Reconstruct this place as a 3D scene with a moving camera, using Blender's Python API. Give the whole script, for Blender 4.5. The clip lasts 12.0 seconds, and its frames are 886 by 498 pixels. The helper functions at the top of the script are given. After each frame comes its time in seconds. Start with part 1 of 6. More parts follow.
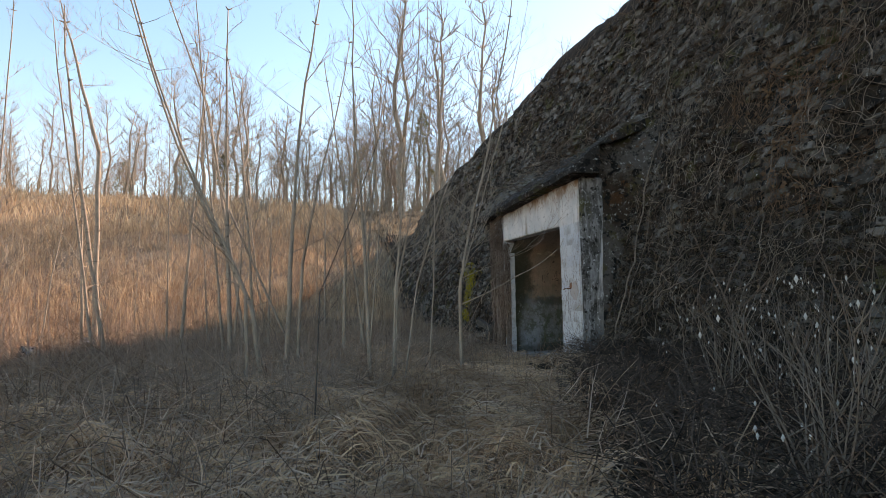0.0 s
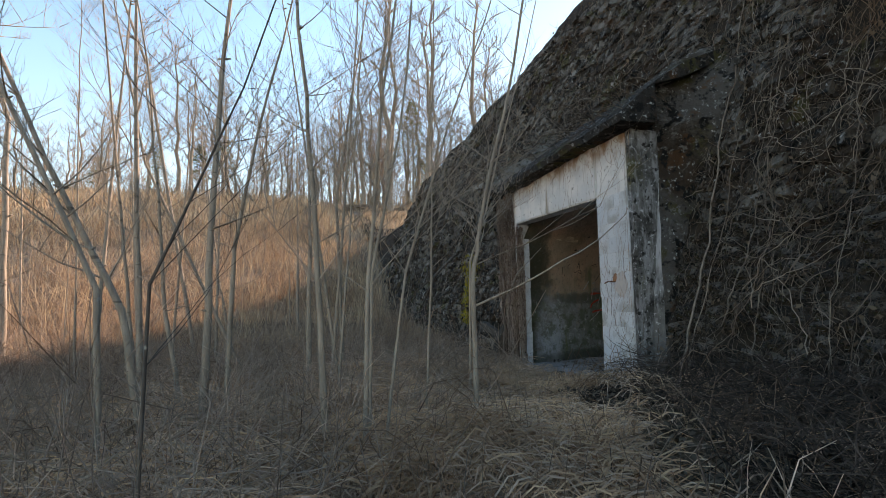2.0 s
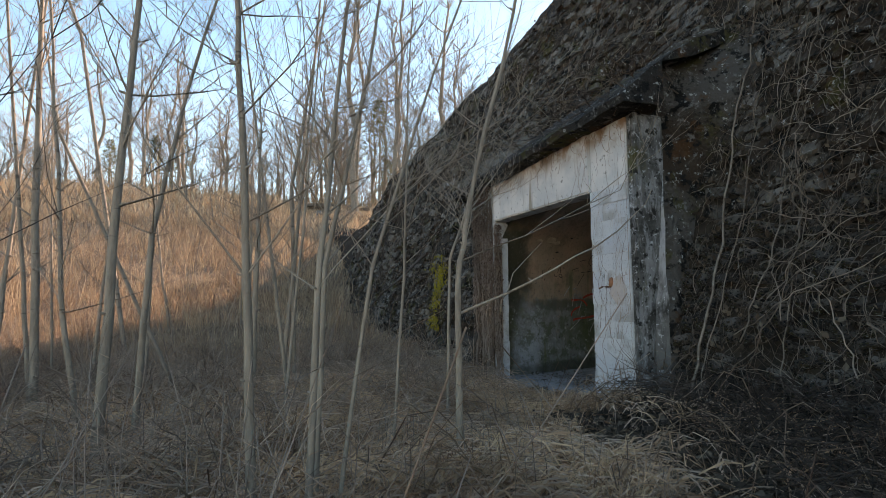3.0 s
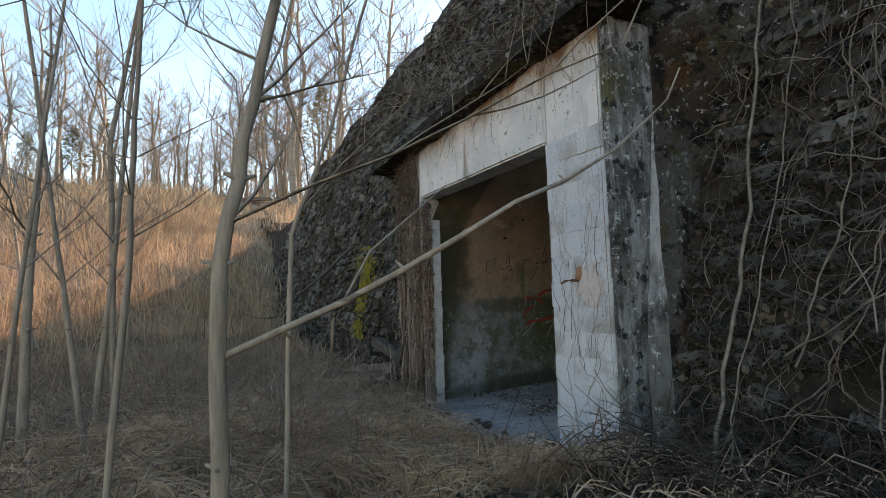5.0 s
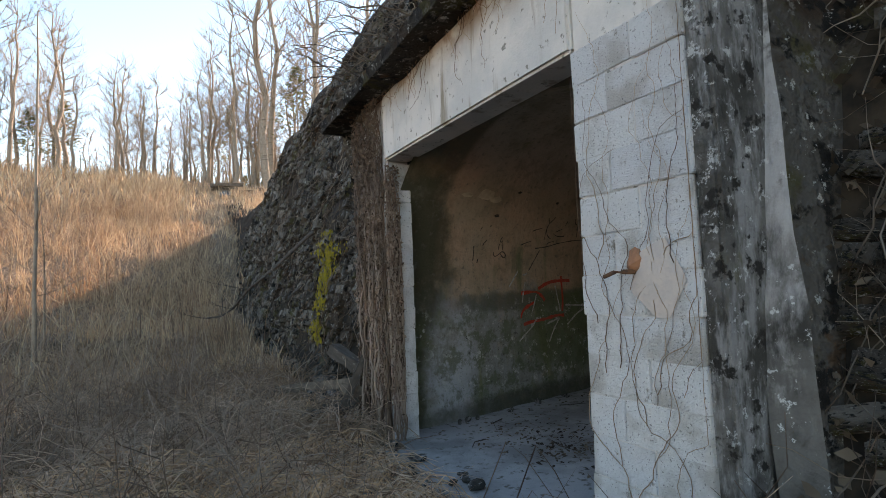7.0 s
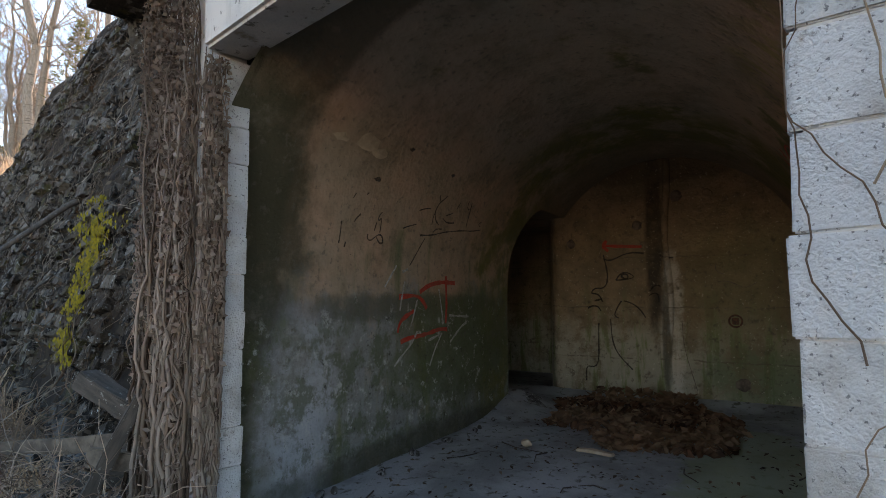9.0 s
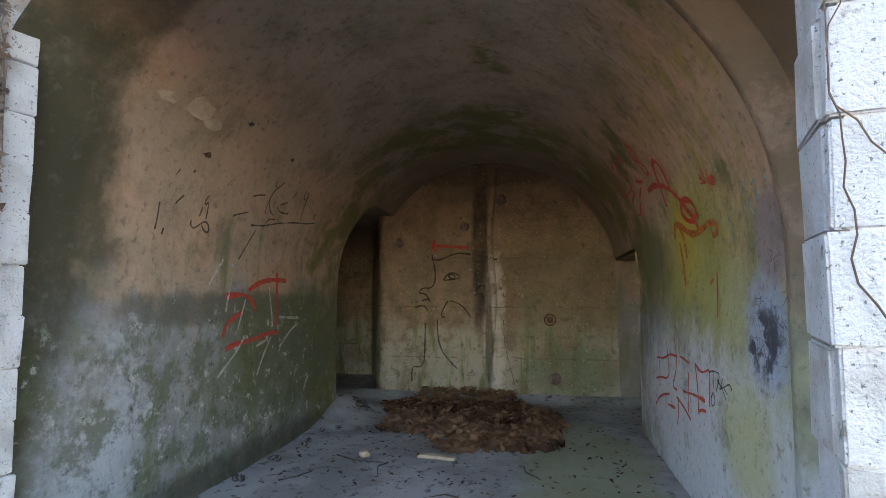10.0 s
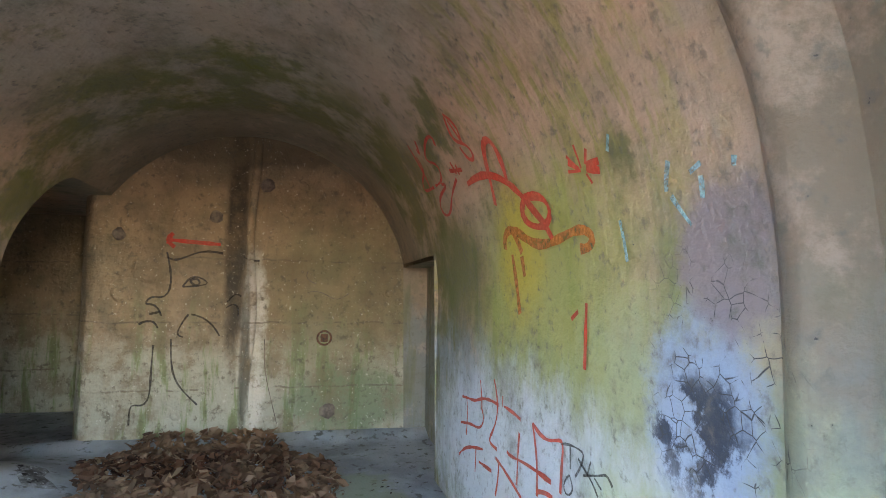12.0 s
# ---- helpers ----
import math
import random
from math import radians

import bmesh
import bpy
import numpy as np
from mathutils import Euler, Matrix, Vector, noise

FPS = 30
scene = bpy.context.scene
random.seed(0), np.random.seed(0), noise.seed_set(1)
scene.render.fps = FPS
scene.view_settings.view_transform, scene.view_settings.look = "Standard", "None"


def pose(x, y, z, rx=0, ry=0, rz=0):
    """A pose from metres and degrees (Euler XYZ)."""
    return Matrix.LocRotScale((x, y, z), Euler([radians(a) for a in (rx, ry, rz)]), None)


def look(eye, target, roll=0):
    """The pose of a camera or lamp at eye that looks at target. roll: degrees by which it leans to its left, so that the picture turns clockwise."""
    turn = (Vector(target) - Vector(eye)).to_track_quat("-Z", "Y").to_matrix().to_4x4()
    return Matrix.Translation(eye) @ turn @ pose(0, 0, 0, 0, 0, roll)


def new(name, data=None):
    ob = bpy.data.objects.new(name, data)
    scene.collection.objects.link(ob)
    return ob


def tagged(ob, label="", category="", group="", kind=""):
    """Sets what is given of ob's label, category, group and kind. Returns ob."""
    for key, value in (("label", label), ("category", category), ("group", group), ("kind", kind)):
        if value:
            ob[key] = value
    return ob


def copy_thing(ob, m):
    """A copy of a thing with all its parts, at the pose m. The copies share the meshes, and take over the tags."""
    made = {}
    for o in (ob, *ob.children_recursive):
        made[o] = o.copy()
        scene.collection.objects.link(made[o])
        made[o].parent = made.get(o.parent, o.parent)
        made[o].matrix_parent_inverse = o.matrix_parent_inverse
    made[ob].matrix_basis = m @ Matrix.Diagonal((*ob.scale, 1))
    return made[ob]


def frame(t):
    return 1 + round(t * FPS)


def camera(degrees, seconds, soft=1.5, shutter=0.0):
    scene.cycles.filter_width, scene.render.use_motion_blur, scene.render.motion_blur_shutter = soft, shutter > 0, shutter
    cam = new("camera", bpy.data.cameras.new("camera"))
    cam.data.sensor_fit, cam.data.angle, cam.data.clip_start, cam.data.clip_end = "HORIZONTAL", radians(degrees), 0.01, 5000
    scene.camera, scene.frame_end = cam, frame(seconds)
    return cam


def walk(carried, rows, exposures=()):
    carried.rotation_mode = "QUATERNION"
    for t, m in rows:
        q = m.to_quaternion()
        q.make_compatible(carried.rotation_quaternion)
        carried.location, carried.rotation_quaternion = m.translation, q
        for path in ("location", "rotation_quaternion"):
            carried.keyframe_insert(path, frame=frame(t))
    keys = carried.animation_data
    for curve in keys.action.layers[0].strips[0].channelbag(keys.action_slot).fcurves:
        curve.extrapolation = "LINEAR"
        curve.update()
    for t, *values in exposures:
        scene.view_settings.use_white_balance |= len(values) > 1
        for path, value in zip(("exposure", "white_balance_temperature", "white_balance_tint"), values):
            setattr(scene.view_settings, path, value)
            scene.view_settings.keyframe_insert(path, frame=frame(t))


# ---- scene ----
cam = camera(76.3, 12.0, 0.75)
PATH = [
    (0, (2.433, 4.751, 1.259), (3.02, 6.654, 1.449), -0.8),
    (0.5, (2.668, 5.415, 1.302), (3.346, 7.286, 1.495), -1.0),
    (1, (2.885, 6.075, 1.286), (3.592, 7.936, 1.472), -0.7),
    (1.5, (2.995, 6.771, 1.313), (3.67, 8.645, 1.499), -1.0),
    (2, (3.173, 7.576, 1.282), (3.794, 9.468, 1.466), -1.4),
    (2.5, (3.295, 8.157, 1.303), (3.902, 10.053, 1.501), -0.9),
    (3, (3.442, 8.702, 1.294), (4.182, 10.55, 1.49), -0.4),
    (3.5, (3.64, 9.175, 1.138), (4.51, 10.962, 1.36), -0.5),
    (3.7, (3.699, 9.331, 1.125), (4.603, 11.102, 1.344), -0.8),
    (5.3, (5.138, 10.947, 1.394), (6.017, 12.735, 1.575), -1.9),
    (5.5, (5.23, 11.035, 1.396), (6.113, 12.819, 1.588), -1.3),
    (6, (5.394, 11.384, 1.443), (6.253, 13.182, 1.609), -1.8),
    (6.5, (5.761, 11.94, 1.446), (6.618, 13.739, 1.617), -1.5),
    (6.7, (5.829, 12.143, 1.459), (6.708, 13.932, 1.619), -2.0),
    (8.3, (6.513, 14.051, 1.405), (7.580, 15.371, 1.514), -0.4),
    (8.5, (6.723, 14.310, 1.420), (7.839, 15.589, 1.533), -0.8),
    (9, (6.689, 14.588, 1.371), (7.924, 15.748, 1.511), -0.2),
    (9.5, (6.800, 14.880, 1.450), (8.200, 15.837, 1.580), -0.7),
    (10, (6.791, 15.107, 1.375), (8.349, 15.772, 1.512), 0.1),
    (10.5, (7.117, 15.310, 1.363), (8.758, 15.729, 1.498), 0.4),
    (11, (7.392, 15.324, 1.406), (9.051, 15.661, 1.550), 0.4),
    (11.5, (7.730, 15.510, 1.482), (9.418, 15.655, 1.616), 0.2),
    (12, (8.139, 15.487, 1.534), (9.834, 15.487, 1.668), 0.7),
]
EXPOSURES = [(0.0, 1.25, 8300, 30), (1.2, 1.25, 8300, 29), (2.0, 1.32, 8200, 28), (3.5, 1.38, 8300, 28), (6.5, 1.7, 8600, 31), (8.3, 1.8, 8300, 31), (9.0, 2.02, 8200, 33), (9.5, 2.88, 8200, 33), (10.0, 3.48, 8100, 34), (10.5, 4.33, 8000, 35), (11.0, 4.58, 7800, 35), (12.0, 4.75, 7500, 31)]
walk(cam, [(t, look(eye, target, roll)) for t, eye, target, roll in PATH], EXPOSURES)

# ---- light ----
SUN_AZ, SUN_EL = 62.0, 28.0
world = bpy.data.worlds.new("sky")
scene.world = world
world.use_nodes = True
wn = world.node_tree
sky = wn.nodes.new("ShaderNodeTexSky")
sky.sky_type, sky.sun_disc = "NISHITA", False
sky.sun_elevation, sky.sun_rotation = radians(SUN_EL), radians(SUN_AZ)
sky.air_density, sky.dust_density, sky.ozone_density = 1.1, 0.15, 2.0
tone = wn.nodes.new("ShaderNodeHueSaturation")
tone.inputs["Hue"].default_value, tone.inputs["Saturation"].default_value = 0.484, 1.13
wn.links.new(sky.outputs[0], tone.inputs["Color"])
wn.links.new(tone.outputs[0], wn.nodes["Background"].inputs[0])
wn.nodes["Background"].inputs[1].default_value = 0.15
sun_data = bpy.data.lights.new("sun", "SUN")
sun_data.energy, sun_data.angle, sun_data.color = 4.5, radians(0.5), (1.0, 0.93, 0.82)
sun = new("sun", sun_data)
sun_from = Vector((math.sin(radians(SUN_AZ)) * math.cos(radians(SUN_EL)), math.cos(radians(SUN_AZ)) * math.cos(radians(SUN_EL)), math.sin(radians(SUN_EL))))
sun.matrix_world = look(sun_from * 60, (0, 0, 0))

# the sky's light in the doorway
door_data = bpy.data.lights.new("doorway daylight", "AREA")
door_data.shape, door_data.size, door_data.size_y, door_data.energy, door_data.color = "RECTANGLE", 2.5, 2.4, 0.5, (1.0, 0.96, 0.93)
door_light = new("doorway_daylight", door_data)
door_data.spread = radians(118)
door_light.matrix_world = look((8.40, 16.25, 1.40), (12.0, 17.1, 1.33))


# ---- materials ----
class Mat:
    """A small builder of node materials in world-size object coordinates."""

    def __init__(self, name, rough=0.9, metal=0.0, spec=0.3):
        self.m = bpy.data.materials.new(name)
        self.m.use_nodes = True
        self.t = self.m.node_tree
        self.b = self.t.nodes["Principled BSDF"]
        self.b.inputs["Roughness"].default_value = rough
        self.b.inputs["Metallic"].default_value = metal
        self.b.inputs["Specular IOR Level"].default_value = spec
        self.co = self.t.nodes.new("ShaderNodeTexCoord").outputs["Object"]

    def link(self, a, sock):
        if isinstance(a, (int, float)):
            sock.default_value = a
        elif isinstance(a, tuple):
            sock.default_value = (*a, 1.0) if len(a) == 3 and sock.type == "RGBA" else a
        else:
            self.t.links.new(a, sock)

    def noise(self, scale, detail=5.0, rough=0.6, co=None, stretch=None):
        n = self.t.nodes.new("ShaderNodeTexNoise")
        n.inputs["Scale"].default_value, n.inputs["Detail"].default_value, n.inputs["Roughness"].default_value = scale, detail, rough
        src = co or self.co
        if stretch:
            mp = self.t.nodes.new("ShaderNodeMapping")
            mp.inputs["Scale"].default_value = stretch
            self.t.links.new(src, mp.inputs["Vector"])
            src = mp.outputs[0]
        self.t.links.new(src, n.inputs["Vector"])
        return n.outputs["Fac"]

    def voronoi(self, scale, feature="DISTANCE_TO_EDGE", co=None):
        n = self.t.nodes.new("ShaderNodeTexVoronoi")
        n.feature = feature
        n.inputs["Scale"].default_value = scale
        self.t.links.new(co or self.co, n.inputs["Vector"])
        return n.outputs["Distance"]

    def step(self, a, lo, hi):
        n = self.t.nodes.new("ShaderNodeMapRange")
        n.interpolation_type = "SMOOTHSTEP"
        self.link(a, n.inputs[0])
        n.inputs[1].default_value, n.inputs[2].default_value = lo, hi
        return n.outputs[0]

    def math(self, op, a, b=0.0):
        n = self.t.nodes.new("ShaderNodeMath")
        n.operation = op
        self.link(a, n.inputs[0]), self.link(b, n.inputs[1])
        return n.outputs[0]

    def mix(self, f, a, b, blend="MIX"):
        n = self.t.nodes.new("ShaderNodeMix")
        n.data_type, n.blend_type = "RGBA", blend
        self.link(f, n.inputs[0]), self.link(a, n.inputs[6]), self.link(b, n.inputs[7])
        return n.outputs[2]

    def warped(self, amount):
        """The coordinates, pushed about by noise."""
        n, m = self.t.nodes.new("ShaderNodeTexNoise"), self.t.nodes.new("ShaderNodeVectorMath")
        n.inputs["Scale"].default_value, m.operation = 6.0, "MULTIPLY_ADD"
        self.t.links.new(self.co, n.inputs["Vector"])
        self.t.links.new(n.outputs["Color"], m.inputs[0]), self.t.links.new(self.co, m.inputs[2])
        m.inputs[1].default_value = (amount, amount, amount)
        return m.outputs[0]

    def axis(self, which):
        n = self.t.nodes.new("ShaderNodeSeparateXYZ")
        self.t.links.new(self.co, n.inputs[0])
        return n.outputs[which]

    def spot(self, centre, size, wobble, soft=0.35):
        """1 inside an ellipsoid with a ragged edge, 0 outside."""
        total = None
        for i in range(3):
            if size[i]:
                d = self.math("DIVIDE", self.math("SUBTRACT", self.axis(i), centre[i]), size[i])
                d = self.math("MULTIPLY", d, d)
                total = d if total is None else self.math("ADD", total, d)
        total = self.math("ADD", total, self.math("MULTIPLY", self.math("SUBTRACT", wobble, 0.5), 3.0))
        return self.math("SUBTRACT", 1.0, self.step(total, 1.0 - soft, 1.0 + soft))

    def random(self):
        return self.t.nodes.new("ShaderNodeObjectInfo").outputs["Random"]

    def island(self):
        return self.t.nodes.new("ShaderNodeNewGeometry").outputs["Random Per Island"]

    def done(self, colour, height=None, strength=0.4, distance=0.02, rough=None):
        self.link(colour, self.b.inputs["Base Color"])
        if rough is not None:
            self.link(rough, self.b.inputs["Roughness"])
        if height is not None:
            n = self.t.nodes.new("ShaderNodeBump")
            n.inputs["Strength"].default_value, n.inputs["Distance"].default_value = strength, distance
            self.link(height, n.inputs["Height"])
            self.t.links.new(n.outputs[0], self.b.inputs["Normal"])
        return self.m


def make_ground():
    k = Mat("dead grass ground")
    c = k.mix(k.step(k.noise(0.5), 0.35, 0.65), (0.33, 0.23, 0.155), (0.23, 0.16, 0.11))
    c = k.mix(k.step(k.noise(7.0), 0.4, 0.62), c, (0.12, 0.086, 0.062))
    c = k.mix(k.step(k.noise(38.0), 0.5, 0.64), c, (0.36, 0.26, 0.175))
    return k.done(c, k.noise(25.0, 8.0), 0.9, 0.08)


def make_stalk(name, a, b, d):
    k = Mat(name, 0.85)
    r = k.island()
    c = k.mix(k.step(r, 0.1, 0.6), a, b)
    c = k.mix(k.step(r, 0.7, 0.95), c, d)
    c = k.mix(k.math("MULTIPLY", k.step(k.noise(0.7, 6.0), 0.42, 0.62), 0.65), c, d)
    c = k.mix(k.math("MULTIPLY", k.step(k.noise(0.35, 5.0), 0.55, 0.7), 0.5), c, (0.30, 0.16, 0.08))
    m = k.done(c)
    thin, both = k.t.nodes.new("ShaderNodeBsdfTranslucent"), k.t.nodes.new("ShaderNodeMixShader")
    k.link(c, thin.inputs["Color"])
    both.inputs[0].default_value = 0.42
    k.t.links.new(k.b.outputs[0], both.inputs[1]), k.t.links.new(thin.outputs[0], both.inputs[2])
    k.t.links.new(both.outputs[0], k.t.nodes["Material Output"].inputs["Surface"])
    return m


def make_bark(name, a, b):
    k = Mat(name, 0.85)
    n = k.noise(9.0, 6.0, stretch=(3, 3, 0.6))
    c = k.mix(k.step(n, 0.35, 0.65), a, b)
    c = k.mix(k.step(k.noise(30.0), 0.6, 0.72), c, (0.30, 0.29, 0.24))
    c = k.mix(k.math("MULTIPLY", k.step(k.noise(5.0, 3.0, stretch=(0.3, 0.3, 3.0)), 0.62, 0.67), 0.7), c, (0.09, 0.07, 0.055))
    return k.done(c, k.noise(40.0, stretch=(2, 2, 0.5)), 0.5, 0.01)


def make_rubble():
    k = Mat("mossy rubble", 0.95)
    r, isl = k.random(), k.island()
    tone = k.math("FRACT", k.math("ADD", r, isl))
    c = k.mix(tone, (0.035, 0.031, 0.026), (0.25, 0.23, 0.20))
    c = k.mix(k.step(k.noise(0.8, 6.0), 0.46, 0.62), c, (0.055, 0.036, 0.023))
    c = k.mix(k.math("MULTIPLY", k.step(k.noise(1.7, 7.0), 0.54, 0.63), 0.8), c, (0.075, 0.068, 0.018))
    c = k.mix(k.math("MULTIPLY", k.step(k.noise(2.3, 8.0), 0.60, 0.66), 0.7), c, (0.11, 0.048, 0.016))
    c = k.mix(k.step(k.noise(5.5, 8.0), 0.52, 0.60), c, (0.012, 0.010, 0.008))
    c = k.mix(k.math("MULTIPLY", k.step(k.noise(7.0, 9.0, 0.72), 0.56, 0.62), 0.8), c, (0.20, 0.195, 0.18))
    c = k.mix(k.step(k.noise(13.0, 9.0, 0.72), 0.60, 0.635), c, (0.44, 0.45, 0.42))
    c = k.mix(k.step(k.noise(0.9, 9.0, 0.68), 0.655, 0.685), c, (0.42, 0.42, 0.40))
    h = k.math("ADD", k.noise(22.0, 8.0), k.math("MULTIPLY", k.noise(5.0, 8.0), 2.0))
    return k.done(c, h, 1.0, 0.10)


def make_concrete():
    k = Mat("whitewashed concrete", 0.9)
    c = k.mix(k.step(k.noise(2.2, 7.0), 0.4, 0.62), (0.66, 0.62, 0.58), (0.54, 0.53, 0.51))
    streak = k.noise(5.0, 6.0, stretch=(1, 1, 0.12))
    c = k.mix(k.step(streak, 0.55, 0.70), c, (0.30, 0.25, 0.19))
    c = k.mix(k.step(k.noise(14.0, 8.0), 0.60, 0.68), c, (0.24, 0.23, 0.20))
    rust = k.math("MULTIPLY", k.step(k.axis(2), 3.15, 3.55), k.step(k.noise(4.0), 0.4, 0.6))
    c = k.mix(rust, c, (0.30, 0.18, 0.11))
    mud = k.math("MULTIPLY", k.math("SUBTRACT", 1.0, k.step(k.axis(2), 0.15, 0.5)), k.step(k.noise(6.0), 0.35, 0.6))
    c = k.mix(mud, c, (0.19, 0.14, 0.10))
    return k.done(c, k.noise(45.0, 8.0), 0.55, 0.012)


def make_block():
    k = Mat("painted block", 0.92)
    r = k.random()
    add = k.t.nodes.new("ShaderNodeVectorMath")
    add.operation = "ADD"
    k.t.links.new(k.co, add.inputs[0])
    shift = k.t.nodes.new("ShaderNodeCombineXYZ")
    k.link(k.math("MULTIPLY", r, 37.0), shift.inputs[0]), k.link(k.math("MULTIPLY", r, 91.0), shift.inputs[2])
    k.t.links.new(shift.outputs[0], add.inputs[1])
    k.co = add.outputs[0]
    c = k.mix(r, (0.66, 0.66, 0.65), (0.59, 0.60, 0.61))
    c = k.mix(k.step(k.noise(3.0, 8.0), 0.48, 0.68), c, (0.44, 0.42, 0.39))
    c = k.mix(k.step(k.noise(9.0, 8.0, 0.7), 0.60, 0.70), c, (0.25, 0.225, 0.19))
    c = k.mix(k.step(k.noise(75.0, 4.0), 0.60, 0.68), c, (0.20, 0.20, 0.20))
    h = k.math("ADD", k.noise(110.0, 6.0), k.noise(28.0, 6.0))
    return k.done(c, h, 1.0, 0.014)


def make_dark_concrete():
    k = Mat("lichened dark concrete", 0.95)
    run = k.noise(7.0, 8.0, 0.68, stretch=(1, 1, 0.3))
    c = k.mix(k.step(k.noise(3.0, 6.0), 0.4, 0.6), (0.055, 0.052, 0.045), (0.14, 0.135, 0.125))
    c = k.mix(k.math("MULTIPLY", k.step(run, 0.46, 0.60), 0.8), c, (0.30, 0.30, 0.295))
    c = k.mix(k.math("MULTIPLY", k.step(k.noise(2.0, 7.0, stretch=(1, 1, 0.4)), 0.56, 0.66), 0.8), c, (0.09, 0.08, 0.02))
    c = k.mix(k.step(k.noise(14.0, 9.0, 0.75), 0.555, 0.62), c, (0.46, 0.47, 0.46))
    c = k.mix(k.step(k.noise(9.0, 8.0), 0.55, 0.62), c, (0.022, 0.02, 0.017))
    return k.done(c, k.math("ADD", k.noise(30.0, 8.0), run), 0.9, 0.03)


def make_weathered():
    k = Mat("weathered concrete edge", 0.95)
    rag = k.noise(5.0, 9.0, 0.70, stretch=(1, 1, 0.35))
    # pale near the top, black lichened concrete below, with a ragged edge
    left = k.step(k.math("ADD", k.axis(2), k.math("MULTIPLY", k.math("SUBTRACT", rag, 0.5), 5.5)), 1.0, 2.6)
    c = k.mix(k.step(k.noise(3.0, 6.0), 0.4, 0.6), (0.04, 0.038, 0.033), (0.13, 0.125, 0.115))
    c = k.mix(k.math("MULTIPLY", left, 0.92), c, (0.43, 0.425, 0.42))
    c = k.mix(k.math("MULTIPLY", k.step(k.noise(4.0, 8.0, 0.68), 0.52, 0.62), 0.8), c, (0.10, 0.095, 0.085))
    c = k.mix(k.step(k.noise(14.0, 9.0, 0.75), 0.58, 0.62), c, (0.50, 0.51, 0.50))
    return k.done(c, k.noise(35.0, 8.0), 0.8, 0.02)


def make_vault():
    k = Mat("stained vault plaster", 0.85)
    big, mid, fine = k.noise(0.9, 6.0), k.noise(3.2, 7.0), k.noise(16.0, 8.0)
    run = k.noise(3.5, 6.0, stretch=(1, 1, 0.16))
    z = k.axis(2)
    zr = k.math("ADD", z, k.math("MULTIPLY", k.math("SUBTRACT", mid, 0.5), 1.3))
    c = k.mix(k.step(big, 0.38, 0.62), (0.50, 0.325, 0.225), (0.40, 0.305, 0.22))
    crown = k.step(z, 2.9, 3.6)
    c = k.mix(k.math("MULTIPLY", crown, 0.7), c, (0.37, 0.32, 0.265))
    low = k.math("SUBTRACT", 1.0, k.step(zr, 1.35, 1.75))
    c = k.mix(low, c, (0.25, 0.27, 0.265))
    c = k.mix(k.math("MULTIPLY", k.step(run, 0.50, 0.66), k.math("SUBTRACT", 1.0, k.step(zr, 1.9, 2.6))), c, (0.17, 0.19, 0.10))
    c = k.mix(k.step(k.noise(1.4, 7.0), 0.58, 0.68), c, (0.17, 0.165, 0.07))
    # damp olive band round the crown towards the end wall
    band = k.math("MULTIPLY", k.spot((13.9, 0, 0), (0.75, 0, 0), k.noise(1.5), 0.7), k.step(k.noise(2.2, 7.0), 0.36, 0.56))
    c = k.mix(k.math("MULTIPLY", band, 0.85), c, (0.15, 0.145, 0.035))
    c = k.mix(k.math("MULTIPLY", k.spot((15.2, 0, 0), (0.65, 0, 0), k.noise(2.0), 0.7), 0.55), c, (0.17, 0.14, 0.085))
    # olive streaks running down the southern haunch
    haunch = k.math("MULTIPLY", k.spot((10.8, 14.6, 2.75), (1.0, 0.7, 0.75), k.noise(2.4, 9.0, 0.7), 0.9), k.step(k.noise(9.0, 8.0, 0.65, stretch=(1, 0.35, 0.2)), 0.47, 0.58))
    c = k.mix(k.math("MULTIPLY", haunch, 0.8), c, (0.30, 0.27, 0.09))
    # front bay's own tones, darkened with the rib to offset the doorway lamp
    front = k.math("MULTIPLY", k.math("SUBTRACT", 1.0, k.step(k.axis(0), 9.60, 9.72)), k.math("ADD", 0.8, k.math("MULTIPLY", k.step(zr, 1.2, 2.4), 0.2)))
    c = k.mix(k.math("MULTIPLY", front, 0.85), c, k.mix(k.step(zr, 1.0, 2.0), (0.17, 0.18, 0.15), (0.16, 0.12, 0.08)))
    cloud = k.noise(1.7, 8.0, 0.72)
    c = k.mix(k.math("MULTIPLY", k.step(cloud, 0.46, 0.66), 0.45), c, (0.15, 0.13, 0.085))
    c = k.mix(k.math("MULTIPLY", k.math("SUBTRACT", 1.0, k.step(cloud, 0.34, 0.46)), 0.4), c, (0.50, 0.36, 0.27))
    # black-green damp on the northern front bay
    c = k.mix(k.math("MULTIPLY", k.spot((9.2, 18.5, 2.1), (0.75, 1.1, 1.7), k.noise(2.4, 8.0, 0.65), 0.6), 0.88), c, (0.05, 0.052, 0.03))
    c = k.mix(k.math("MULTIPLY", k.spot((9.35, 18.5, 0.75), (0.16, 1.0, 0.7), run), 0.9), c, (0.06, 0.06, 0.03))
    # green-yellow paint and algae on the southern wall
    c = k.mix(k.math("MULTIPLY", k.spot((11.3, 14.3, 1.75), (1.1, 0.5, 0.75), k.noise(2.8, 9.0, 0.7), 0.9), 0.75), c, (0.33, 0.35, 0.09))
    c = k.mix(k.math("MULTIPLY", k.spot((10.2, 14.3, 1.15), (0.75, 0.5, 0.6), k.noise(3.4, 9.0, 0.7), 0.9), 0.75), c, (0.36, 0.39, 0.22))
